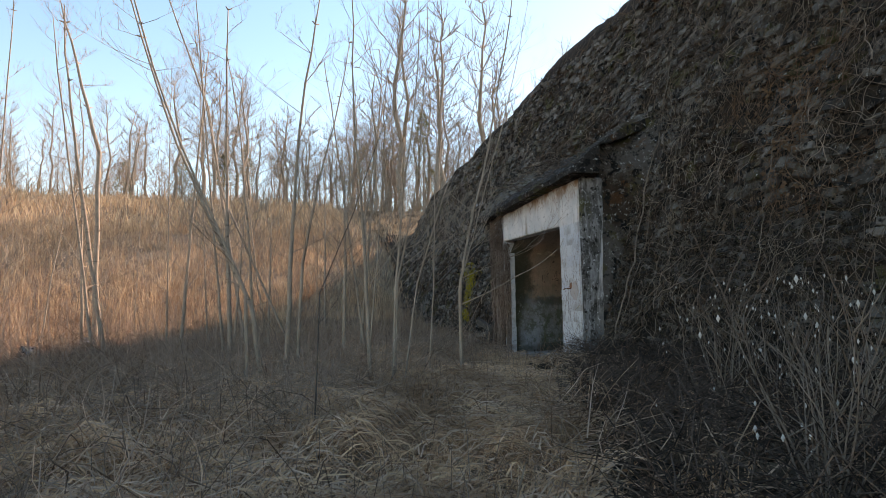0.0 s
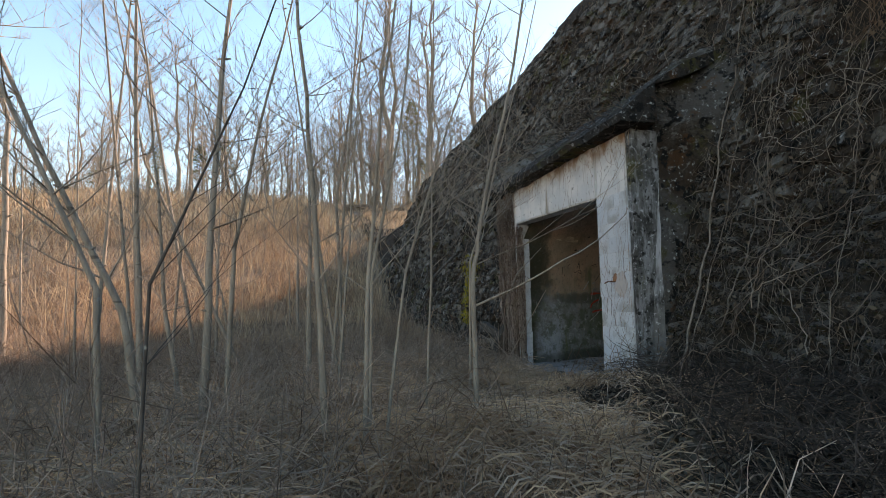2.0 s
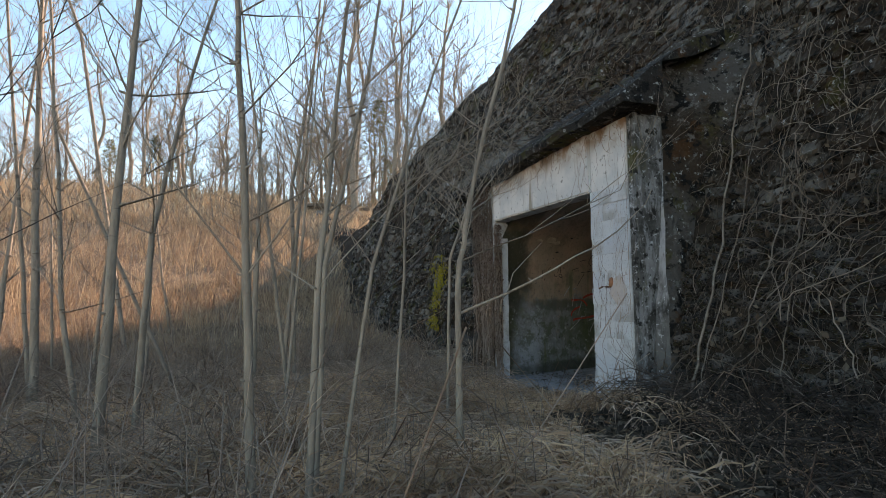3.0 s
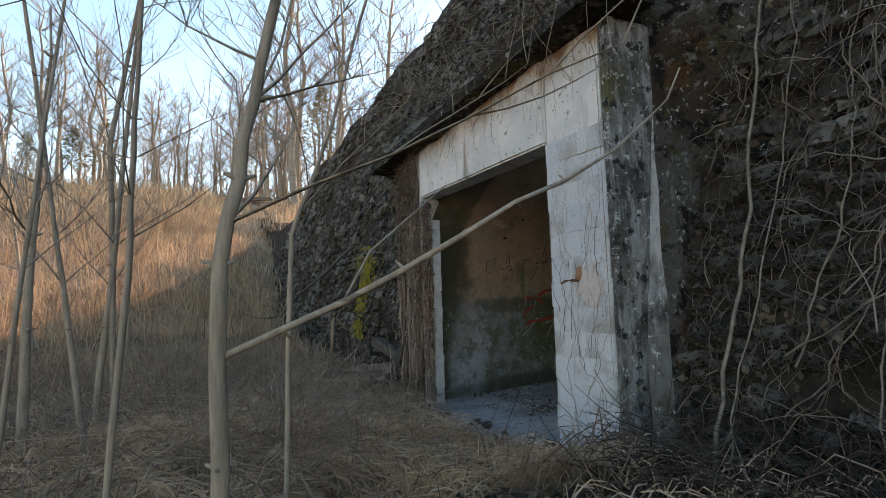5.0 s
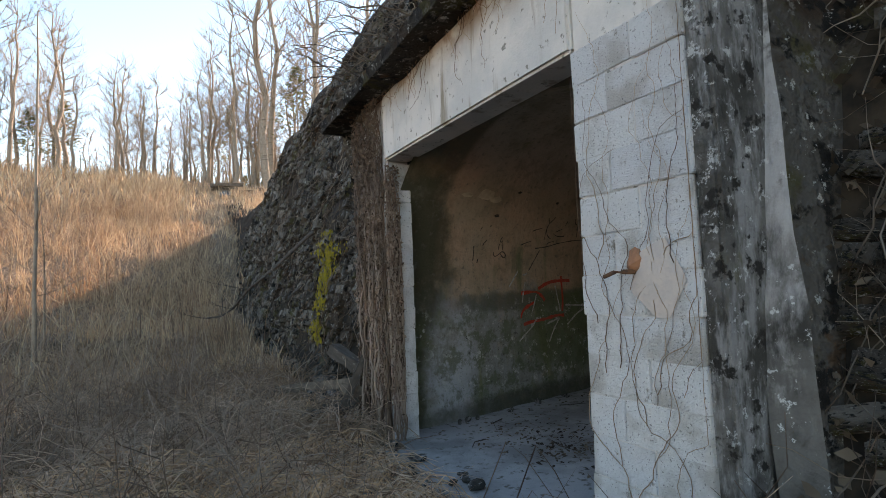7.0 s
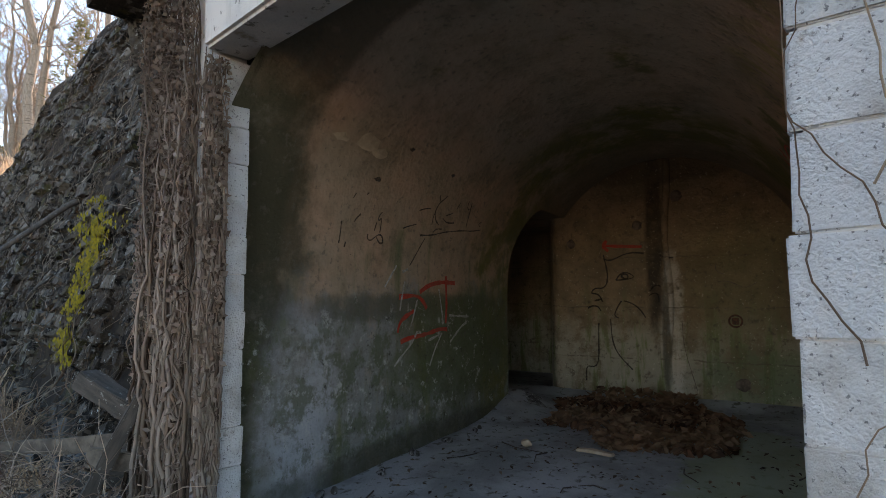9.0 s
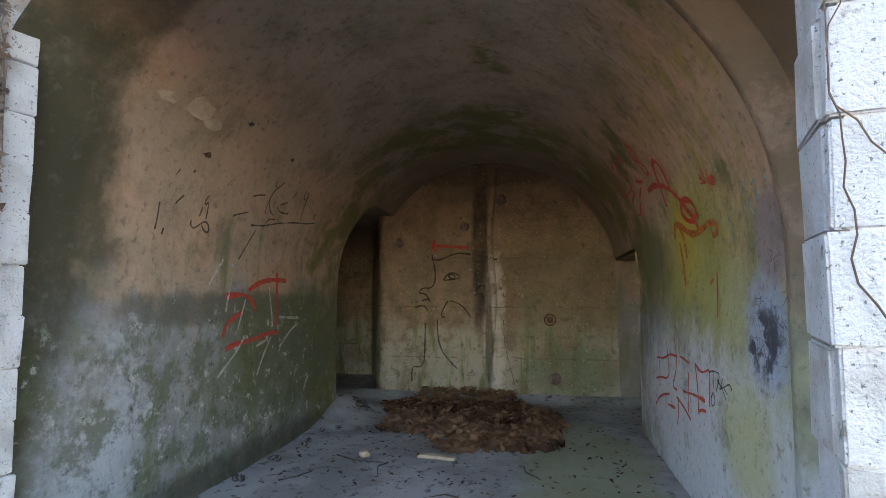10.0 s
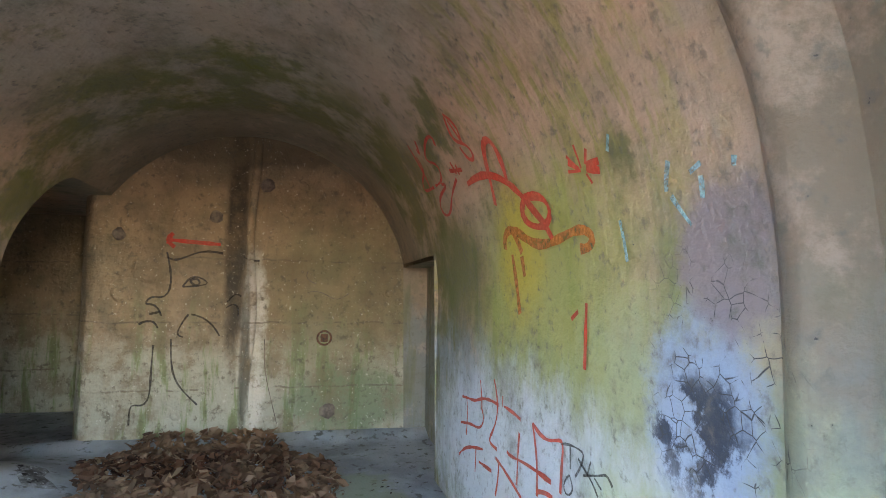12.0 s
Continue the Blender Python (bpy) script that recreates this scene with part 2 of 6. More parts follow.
    c = k.mix(k.math("MULTIPLY", k.spot((11.6, 14.3, 2.05), (0.35, 0.5, 0.38), k.noise(3.0, 9.0, 0.7), 0.95), 0.75), c, (0.50, 0.39, 0.06))
    c = k.mix(k.math("MULTIPLY", k.spot((12.9, 14.3, 1.95), (0.7, 0.5, 0.5), k.noise(3.0, 9.0, 0.7), 0.9), 0.85), c, (0.13, 0.14, 0.05))
    blue = k.noise(4.5, 9.0, 0.72)
    c = k.mix(k.spot((10.02, 14.3, 1.42), (0.26, 0.5, 0.36), blue, 0.6), c, (0.30, 0.38, 0.48))
    c = k.mix(k.math("MULTIPLY", k.spot((10.04, 14.3, 1.32), (0.24, 0.5, 0.22), blue, 0.5), k.step(k.noise(6.0, 9.0, 0.7), 0.47, 0.56)), c, (0.05, 0.06, 0.08))
    c = k.mix(k.math("MULTIPLY", k.spot((9.85, 14.3, 1.93), (0.24, 0.5, 0.24), blue, 0.5), 0.9), c, (0.27, 0.22, 0.22))
    c = k.mix(k.math("MULTIPLY", k.spot((11.6, 14.3, 0.55), (2.1, 0.5, 0.75), k.noise(3.2, 9.0, 0.7, stretch=(1, 1, 0.5)), 0.7), 0.85), c, (0.56, 0.61, 0.66))
    c = k.mix(k.math("MULTIPLY", k.spot((10.4, 14.3, 0.75), (0.45, 0.5, 0.35), k.noise(3.2, 9.0, 0.7), 0.8), 0.8), c, (0.42, 0.45, 0.24))
    # tide line, whitewash and black foot on the northern wall
    c = k.mix(k.math("MULTIPLY", k.spot((11.5, 18.3, 1.50), (2.1, 0.5, 0.13), k.noise(4.5, 9.0, 0.75, stretch=(1, 1, 0.5)), 0.7), 0.75), c, (0.09, 0.09, 0.075))
    c = k.mix(k.math("MULTIPLY", k.spot((9.9, 18.4, 0.55), (0.4, 0.6, 0.95), k.noise(2.4, 9.0, 0.7), 0.9), 0.75), c, (0.43, 0.46, 0.50))
    c = k.mix(k.math("MULTIPLY", k.spot((12.7, 18.3, 1.0), (1.5, 0.5, 0.62), k.noise(2.2, 9.0, 0.7), 0.8), 0.85), c, (0.10, 0.125, 0.055))
    # mottled algae and flaking limewash low on the northern wall
    low_n = k.spot((11.8, 18.3, 0.75), (2.8, 0.5, 0.8), k.noise(2.8, 9.0, 0.7), 0.7)
    c = k.mix(k.math("MULTIPLY", k.math("MULTIPLY", low_n, k.step(k.noise(4.5, 9.0, 0.75), 0.46, 0.58)), 0.75), c, (0.095, 0.115, 0.06))
    c = k.mix(k.math("MULTIPLY", k.math("MULTIPLY", low_n, k.step(k.noise(6.5, 9.0, 0.75), 0.56, 0.63)), 0.8), c, (0.46, 0.48, 0.46))
    c = k.mix(k.math("MULTIPLY", k.math("MULTIPLY", low_n, k.step(k.noise(11.0, 9.0, 0.75), 0.58, 0.63)), 0.8), c, (0.05, 0.05, 0.04))
    c = k.mix(k.math("MULTIPLY", k.spot((11.6, 18.3, 0.08), (2.2, 0.5, 0.16), k.noise(2.6, 9.0, 0.7), 0.8), 0.85), c, (0.06, 0.065, 0.045))
    c = k.mix(k.math("MULTIPLY", k.step(fine, 0.55, 0.70), 0.55), c, (0.13, 0.12, 0.10))
    c = k.mix(k.math("MULTIPLY", k.step(k.noise(2.0, 9.0, 0.75), 0.5, 0.66), 0.5), c, (0.16, 0.15, 0.11))
    c = k.mix(k.math("MULTIPLY", k.step(k.noise(32.0, 3.0), 0.73, 0.76), 0.8), c, (0.06, 0.055, 0.05))
    web = k.math("SUBTRACT", 1.0, k.step(k.math("ADD", k.voronoi(17.0, co=k.warped(0.05)), k.math("MULTIPLY", k.step(k.noise(7.0, 4.0), 0.42, 0.60), 0.09)), 0.004, 0.045))
    crack = k.math("MULTIPLY", web, k.spot((9.92, 14.3, 1.52), (0.34, 0.5, 0.42), blue, 0.8))
    c = k.mix(crack, c, (0.06, 0.06, 0.06))
    pock = k.step(k.noise(32.0, 3.0), 0.70, 0.75)
    h = k.math("SUBTRACT", k.math("ADD", k.math("MULTIPLY", fine, 1.4), k.math("MULTIPLY", mid, 0.9)), k.math("MULTIPLY", pock, 0.6))
    return k.done(c, h, 0.4, 0.03)


def make_end_wall():
    k = Mat("stained end wall plaster", 0.85)
    mid, fine, rag = k.noise(2.6, 7.0), k.noise(14.0, 8.0), k.noise(3.2, 9.0, 0.72)
    run = k.noise(6.0, 7.0, stretch=(1, 1, 0.14))
    z = k.axis(2)
    zr = k.math("ADD", z, k.math("MULTIPLY", k.math("SUBTRACT", rag, 0.5), 1.6))
    c = k.mix(k.step(mid, 0.36, 0.64), (0.33, 0.23, 0.135), (0.22, 0.16, 0.095))
    # paler, limy lower half
    c = k.mix(k.math("MULTIPLY", k.math("SUBTRACT", 1.0, k.step(zr, 0.7, 1.5)), 0.85), c, (0.42, 0.385, 0.29))
    # green damp on the southern half and in runs near the floor
    c = k.mix(k.math("MULTIPLY", k.spot((15.7, 15.2, 1.7), (0, 0.95, 1.0), rag, 0.8), 0.5), c, (0.20, 0.18, 0.085))
    c = k.mix(k.math("MULTIPLY", k.step(run, 0.50, 0.62), k.math("SUBTRACT", 1.0, k.step(zr, 0.6, 1.9))), c, (0.19, 0.24, 0.10))
    c = k.mix(k.math("MULTIPLY", k.spot((15.7, 15.1, 0.45), (0, 0.75, 0.4), rag, 0.7), 0.75), c, (0.13, 0.18, 0.09))
    c = k.mix(k.math("MULTIPLY", k.step(run, 0.55, 0.68), 0.45), c, (0.20, 0.14, 0.08))
    # black water stain, with limy plaster beside it
    c = k.mix(k.math("MULTIPLY", k.spot((15.7, 16.25, 1.1), (0, 0.16, 1.1), rag, 0.7), 0.7), c, (0.66, 0.60, 0.50))
    c = k.mix(k.math("MULTIPLY", k.spot((15.7, 16.50, 2.5), (0, 0.13, 1.5), k.noise(4.0, 8.0, 0.65, stretch=(1, 1, 0.4)), 0.7), 0.93), c, (0.05, 0.038, 0.026))
    c = k.mix(k.math("MULTIPLY", k.spot((15.7, 16.35, 0.9), (0, 0.06, 0.9), k.noise(4.0, 8.0, 0.65, stretch=(1, 1, 0.4)), 0.7), 0.8), c, (0.07, 0.065, 0.045))
    c = k.mix(k.math("MULTIPLY", k.spot((15.7, 16.4, 3.6), (0, 1.2, 0.25), mid), 0.7), c, (0.09, 0.07, 0.045))
    # board marks and knocks
    for zz in (0.62, 1.42, 2.2):
        line = k.math("SUBTRACT", 1.0, k.step(k.math("ABSOLUTE", k.math("SUBTRACT", k.math("ADD", z, k.math("MULTIPLY", k.math("SUBTRACT", mid, 0.5), 0.10)), zz)), 0.004, 0.016))
        c = k.mix(k.math("MULTIPLY", line, k.math("MULTIPLY", k.step(rag, 0.44, 0.56), 0.7)), c, (0.13, 0.10, 0.07))
    c = k.mix(k.math("MULTIPLY", k.step(k.noise(1.6, 9.0, 0.72), 0.47, 0.62), 0.6), c, (0.19, 0.135, 0.075))
    c = k.mix(k.math("MULTIPLY", k.step(k.noise(7.0, 9.0, 0.72), 0.54, 0.66), 0.5), c, (0.12, 0.095, 0.06))
    c = k.mix(k.math("MULTIPLY", k.step(fine, 0.56, 0.68), 0.45), c, (0.12, 0.095, 0.065))
    c = k.mix(k.math("MULTIPLY", k.step(k.noise(26.0, 6.0), 0.62, 0.70), 0.6), c, (0.62, 0.54, 0.42))
    c = k.mix(k.math("MULTIPLY", k.step(k.noise(40.0, 3.0), 0.70, 0.74), 0.8), c, (0.06, 0.045, 0.03))
    return k.done(c, k.math("ADD", fine, k.math("ADD", mid, rag)), 0.8, 0.035)


def make_floor():
    k = Mat("worn concrete floor", 0.75)
    c = k.mix(k.step(k.noise(1.3, 7.0), 0.4, 0.62), (0.36, 0.37, 0.38), (0.22, 0.23, 0.23))
    c = k.mix(k.step(k.noise(9.0, 8.0), 0.55, 0.66), c, (0.12, 0.115, 0.10))
    c = k.mix(k.math("MULTIPLY", k.spot((12.0, 15.1, 0), (2.2, 0.6, 0), k.noise(2.5)), 0.7), c, (0.25, 0.29, 0.17))
    return k.done(c, k.noise(28.0, 8.0), 0.5, 0.02)


def make_plain(name, a, b, scale=12.0, rough=0.85, metal=0.0):
    k = Mat(name, rough, metal)
    n = k.noise(scale, 6.0)
    return k.done(k.mix(k.step(n, 0.35, 0.65), a, b), k.noise(scale * 4), 0.4, 0.01)


def make_spray(name, a, b, cover):
    """Sprayed paint, worn through to the plaster in places."""
    k = Mat(name, 0.6)
    m = k.done(k.mix(k.step(k.noise(9.0), 0.35, 0.65), a, b))
    bare, both = k.t.nodes.new("ShaderNodeBsdfTransparent"), k.t.nodes.new("ShaderNodeMixShader")
    k.link(k.math("MULTIPLY", k.step(k.noise(38.0, 6.0, 0.7), 0.30, 0.62), 1.0 - cover), both.inputs[0])
    k.t.links.new(k.b.outputs[0], both.inputs[1]), k.t.links.new(bare.outputs[0], both.inputs[2])
    k.t.links.new(both.outputs[0], k.t.nodes["Material Output"].inputs["Surface"])
    return m


GROUND = make_ground()
STRAW = make_stalk("straw", (0.86, 0.57, 0.34), (0.62, 0.37, 0.22), (0.24, 0.14, 0.088))
RUSSET = make_stalk("russet stems", (0.58, 0.40, 0.25), (0.74, 0.57, 0.38), (0.34, 0.215, 0.135))
STEM = make_stalk("dry vine stems", (0.18, 0.135, 0.10), (0.28, 0.23, 0.185), (0.09, 0.068, 0.054))
LEAF = make_stalk("fallen leaves", (0.24, 0.12, 0.06), (0.15, 0.075, 0.04), (0.34, 0.22, 0.12))
PILELEAF = make_stalk("heaped leaves", (0.17, 0.078, 0.042), (0.05, 0.025, 0.016), (0.36, 0.23, 0.145))
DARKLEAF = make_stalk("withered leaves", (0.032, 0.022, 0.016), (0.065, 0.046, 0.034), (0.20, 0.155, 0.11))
IVY = make_stalk("brown ivy stems", (0.29, 0.20, 0.15), (0.44, 0.34, 0.275), (0.12, 0.08, 0.058))
BANKSTEM = make_stalk("bank creepers", (0.10, 0.078, 0.06), (0.36, 0.30, 0.24), (0.045, 0.033, 0.026))
PALEHAY = make_stalk("bleached hay", (0.82, 0.60, 0.44), (0.62, 0.43, 0.31), (0.30, 0.20, 0.14))
BRUSH = make_stalk("grey brush", (0.42, 0.31, 0.235), (0.56, 0.43, 0.34), (0.20, 0.14, 0.105))
WOODBRUSH = make_stalk("woodland brush", (0.30, 0.23, 0.17), (0.24, 0.20, 0.13), (0.15, 0.14, 0.075))
GREENGRASS = make_stalk("green grass", (0.11, 0.15, 0.045), (0.16, 0.18, 0.06), (0.22, 0.19, 0.09))
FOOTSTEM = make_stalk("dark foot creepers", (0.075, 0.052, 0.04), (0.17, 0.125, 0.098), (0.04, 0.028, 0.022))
CANE = make_stalk("bramble canes", (0.46, 0.34, 0.24), (0.34, 0.22, 0.15), (0.17, 0.11, 0.08))
BARK = make_bark("pale sapling bark", (0.36, 0.285, 0.215), (0.24, 0.19, 0.145))
VINEBARK = make_bark("vine bark", (0.22, 0.18, 0.14), (0.13, 0.105, 0.08))
DARKBARK = make_bark("dark bark", (0.10, 0.08, 0.065), (0.06, 0.05, 0.042))
TALLBARK = make_bark("woodland bark", (0.33, 0.27, 0.21), (0.22, 0.18, 0.14))
WOODBARK = make_bark("far woodland bark", (0.26, 0.215, 0.17), (0.18, 0.15, 0.12))
VINEPALE = make_stalk("pale creepers", (0.40, 0.33, 0.26), (0.28, 0.225, 0.175), (0.14, 0.10, 0.075))
NEEDLE = make_stalk("pine needles", (0.15, 0.17, 0.07), (0.20, 0.21, 0.10), (0.26, 0.23, 0.12))
RUBBLE = make_rubble()
# near black: soil with the shade between the stones painted in
SOIL_SHADE = make_plain("dark soil and gap shade", (0.012, 0.009, 0.007), (0.045, 0.033, 0.022), 5.0, 1.0)
CONCRETE = make_concrete()
BLOCK = make_block()
DARK = make_dark_concrete()
WEATHERED = make_weathered()
VAULT = make_vault()
ENDWALL = make_end_wall()
FLOOR = make_floor()
MOSS = make_plain("yellow moss", (0.31, 0.24, 0.02), (0.12, 0.11, 0.025), 20.0, 1.0)
RUST = make_plain("rusty iron", (0.20, 0.09, 0.045), (0.08, 0.05, 0.04), 30.0, 0.8, 0.3)
TIMBER = make_plain("weathered timber", (0.21, 0.16, 0.12), (0.09, 0.07, 0.055), 9.0, 0.9)
RED = make_spray("red spray paint", (0.66, 0.06, 0.03), (0.55, 0.09, 0.05), 0.72)
ORANGE = make_spray("orange spray paint", (0.66, 0.20, 0.03), (0.55, 0.18, 0.05), 0.5)
BLACK = make_spray("black spray paint", (0.03, 0.03, 0.028), (0.07, 0.065, 0.06), 0.6)
CYAN = make_spray("pale blue spray paint", (0.22, 0.48, 0.52), (0.30, 0.48, 0.52), 0.4)
CHALK = make_plain("chalky scratches", (0.50, 0.50, 0.46), (0.38, 0.38, 0.34), 9.0, 0.9)
SCRATCH = make_spray("chalk lines", (0.58, 0.58, 0.55), (0.46, 0.46, 0.43), 0.5)
PALE = make_plain("bare plaster", (0.52, 0.42, 0.30), (0.42, 0.33, 0.24), 12.0, 0.9)


# ---- mesh helpers ----
def mesh_of(name, verts, faces, material, smooth=False):
    me = bpy.data.meshes.new(name)
    me.from_pydata([tuple(v) for v in verts], [], faces)
    me.materials.append(material)
    if smooth:
        me.shade_smooth()
    return me


def thing(name, label, category, group="", at=(0, 0, 0)):
    ob = new(name)
    ob.location = at
    return tagged(ob, label, category, group)


def piece(name, mesh, parent=None, label="", m=None):
    ob = new(name, mesh)
    if parent:
        ob.parent = parent
    if m is not None:
        ob.matrix_basis = m
    if label:
        ob["label"] = label
    return ob


def box_mesh(name, lo, hi, material, bevel=0.012, jitter=0.0, cuts=0):
    bm = bmesh.new()
    bmesh.ops.create_cube(bm, size=1.0)
    for v in bm.verts:
        v.co = Vector(((lo[i] + hi[i]) / 2 + v.co[i] * (hi[i] - lo[i]) for i in range(3)))
    if bevel:
        bmesh.ops.bevel(bm, geom=bm.edges[:], offset=bevel, segments=2, affect="EDGES")
    if cuts:
        bmesh.ops.subdivide_edges(bm, edges=[e for e in bm.edges if e.calc_length() > 0.25], cuts=cuts, use_grid_fill=True)
    if jitter:
        for v in bm.verts:
            v.co += noise.noise_vector(v.co * 6.0) * jitter
    me = bpy.data.meshes.new(name)
    bm.to_mesh(me)
    bm.free()
    me.materials.append(material)
    return me


class Tubes:
    """Collects tapered tubes along polylines into one mesh."""

    def __init__(self):
        self.v, self.f = [], []

    def add(self, pts, r0, r1, sides=5):
        pts = [Vector(p) for p in pts]
        n, base = len(pts), len(self.v)
        for i, p in enumerate(pts):
            d = (pts[min(i + 1, n - 1)] - pts[max(i - 1, 0)])
            d = d.normalized() if d.length > 1e-6 else Vector((0, 0, 1))
            u = d.orthogonal().normalized()
            w = d.cross(u)
            r = r0 + (r1 - r0) * i / max(1, n - 1)
            for s in range(sides):
                a = 2 * math.pi * s / sides
                self.v.append(p + (u * math.cos(a) + w * math.sin(a)) * r)
        for i in range(n - 1):
            for s in range(sides):
                a, b = base + i * sides + s, base + i * sides + (s + 1) % sides
                self.f.append((a, b, b + sides, a + sides))
        self.f.append(tuple(base + (n - 1) * sides + s for s in range(sides)))

    def mesh(self, name, material):
        return mesh_of(name, self.v, self.f, material, True)


rng = random.Random(7)


# ---- ground ----
def bank_top(y):
    return float(np.interp(y, [-14, -6, 3, 9, 14, 19, 22, 26, 31, 33.5, 37, 42, 50], [-0.3, 2.6, 5.6, 7.2, 8.5, 8.6, 8.0, 7.3, 6.5, 5.0, 4.8, 5.4, 7.5]))


def height(x, y):
    rise = float(np.interp(y, [-60, 0, 8, 12, 17, 24, 29, 36, 44, 53, 60, 75, 200, 2500], [1.0, 0.05, 0.12, 0.16, 0.04, 0.15, 0.7, 3.0, 5.8, 8.6, 10.6, 11.5, 13.0, 20.0]))
    bump = 0.10 * noise.noise((x * 0.5, y * 0.5, 0.0)) + 0.10 * noise.noise((x * 1.5, y * 1.5, 3.0))
    bump += (0.5 if y > 26 else 0.0) * noise.noise((x * 0.12, y * 0.12, 9.0))
    near_door = math.exp(-((x - 7.6) ** 2 + (y - 16.0) ** 2) / 3.0)
    h = rise + bump * (1 - near_door) - 0.10 * near_door
    if x > 8.0 and 13.0 < y < 23.0:
        h = min(h, -0.12)
    return h


def grid_axis(fine_lo, fine_hi, step, far):
    a = list(np.arange(fine_lo, fine_hi + step / 2, step))
    left, right, d = [], [], step
    while (right[-1] if right else fine_hi) < far:
        d *= 1.35
        right.append((right[-1] if right else fine_hi) + d)
        left.append((left[-1] if left else fine_lo) - d)
    return left[::-1] + a + right


def build_ground():
    xs, ys = grid_axis(-14, 10, 0.25, 2200), grid_axis(0, 60, 0.25, 2200)
    verts = [(x, y, height(x, y)) for y in ys for x in xs]
    w = len(xs)
    faces = [(j * w + i, j * w + i + 1, (j + 1) * w + i + 1, (j + 1) * w + i) for j in range(len(ys) - 1) for i in range(w - 1)]
    tagged(piece("ground", mesh_of("ground", verts, faces, GROUND, True)), "rough ground matted with dead brown grass", "ground", kind="structure")


build_ground()


# ---- the stone-faced bank over the bunker ----
PORTAL = (14.06, 18.40, 3.92)


def face_x(z):
    return 8.15 + 0.30 * z


def build_bank():
    ys = list(np.arange(-14, 10, 0.5)) + list(np.arange(10, 14.0, 0.14)) + [14.06] + list(np.linspace(14.3, 17.9, 19)) + [18.15, 18.40] + list(np.arange(18.6, 30, 0.25)) + list(np.arange(30, 52, 0.5))
    zs = np.concatenate([np.linspace(-0.5, 0, 3), np.linspace(0.2, 3.92, 24), np.linspace(4.1, 8.6, 26)])
    back = [0.5, 1.2, 2.2, 4, 7, 11, 16, 22, 30, 40]
    rows = []
    for y in ys:
        top, col = bank_top(y), []
        for z in zs:
            zz = min(z, top) if z <= 3.92 or top < 3.92 else 3.92 + (z - 3.92) * (top - 3.92) / (8.6 - 3.92)
            d = 0.16 * noise.noise((y * 0.7, zz * 0.7, 2.0)) + 0.09 * noise.noise((y * 2.3, zz * 2.3, 5.0)) + 0.05 * noise.noise((y * 6.0, zz * 7.0, 1.0))
            edge = min(abs(y - PORTAL[0]), abs(y - PORTAL[1]))
            col.append((face_x(zz) + d * min(1.0, edge), y, zz))
        x0 = col[-1][0]
        for b in back:
            crown = top + 0.9 * min(1, b / 5) - 0.3 * max(0, b - 12) + 0.25 * noise.noise((y * 0.4, b * 0.5, 8.0))
            col.append((x0 + b, y, max(crown, height(x0 + b, y) - 0.6)))
        rows.append(col)
    h = len(rows[0])
    verts = [v for col in rows for v in col]
    faces = []
    for i in range(len(rows) - 1):
        for j in range(h - 1):
            yc, zc = (ys[i] + ys[i + 1]) / 2, zs[j + 1] if j + 1 < len(zs) else 99
            if PORTAL[0] < yc < PORTAL[1] and zc <= PORTAL[2] + 0.01:
                continue
            faces.append((i * h + j, i * h + j + 1, (i + 1) * h + j + 1, (i + 1) * h + j))
    tagged(piece("wall_bank", mesh_of("wall_bank", verts, faces, SOIL_SHADE, True)), "overgrown stone-faced earth bank above the bunker", "bank", kind="structure")


build_bank()


# ---- portal ----
def build_portal():
    right = tagged(piece("wall_pier_south", box_mesh("pier", (8.024, 14.128, -0.4), (8.27, 14.84, 3.58), CONCRETE, 0.015)), "whitewashed block pier beside the bunker doorway", "pier", kind="structure")
    left = tagged(piece("wall_pier_north", box_mesh("pier", (8.03, 17.66, -0.4), (8.27, 18.32, 3.46), CONCRETE, 0.015)), "vine-covered block pier beside the bunker doorway", "pier", kind="structure")
    tagged(piece("wall_lintel", box_mesh("lintel", (8.0, 14.84, 2.76), (8.28, 17.66, 3.60), CONCRETE, 0.02, 0.006, 3)), "pale rendered concrete lintel with rust stains", "lintel", kind="structure")
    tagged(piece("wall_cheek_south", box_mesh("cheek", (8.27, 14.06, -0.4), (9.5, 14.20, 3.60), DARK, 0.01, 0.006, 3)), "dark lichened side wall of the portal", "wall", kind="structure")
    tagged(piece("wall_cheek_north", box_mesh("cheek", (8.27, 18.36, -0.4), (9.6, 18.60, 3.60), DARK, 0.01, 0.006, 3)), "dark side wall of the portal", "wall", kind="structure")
    return right, left


pier_south, pier_north = build_portal()


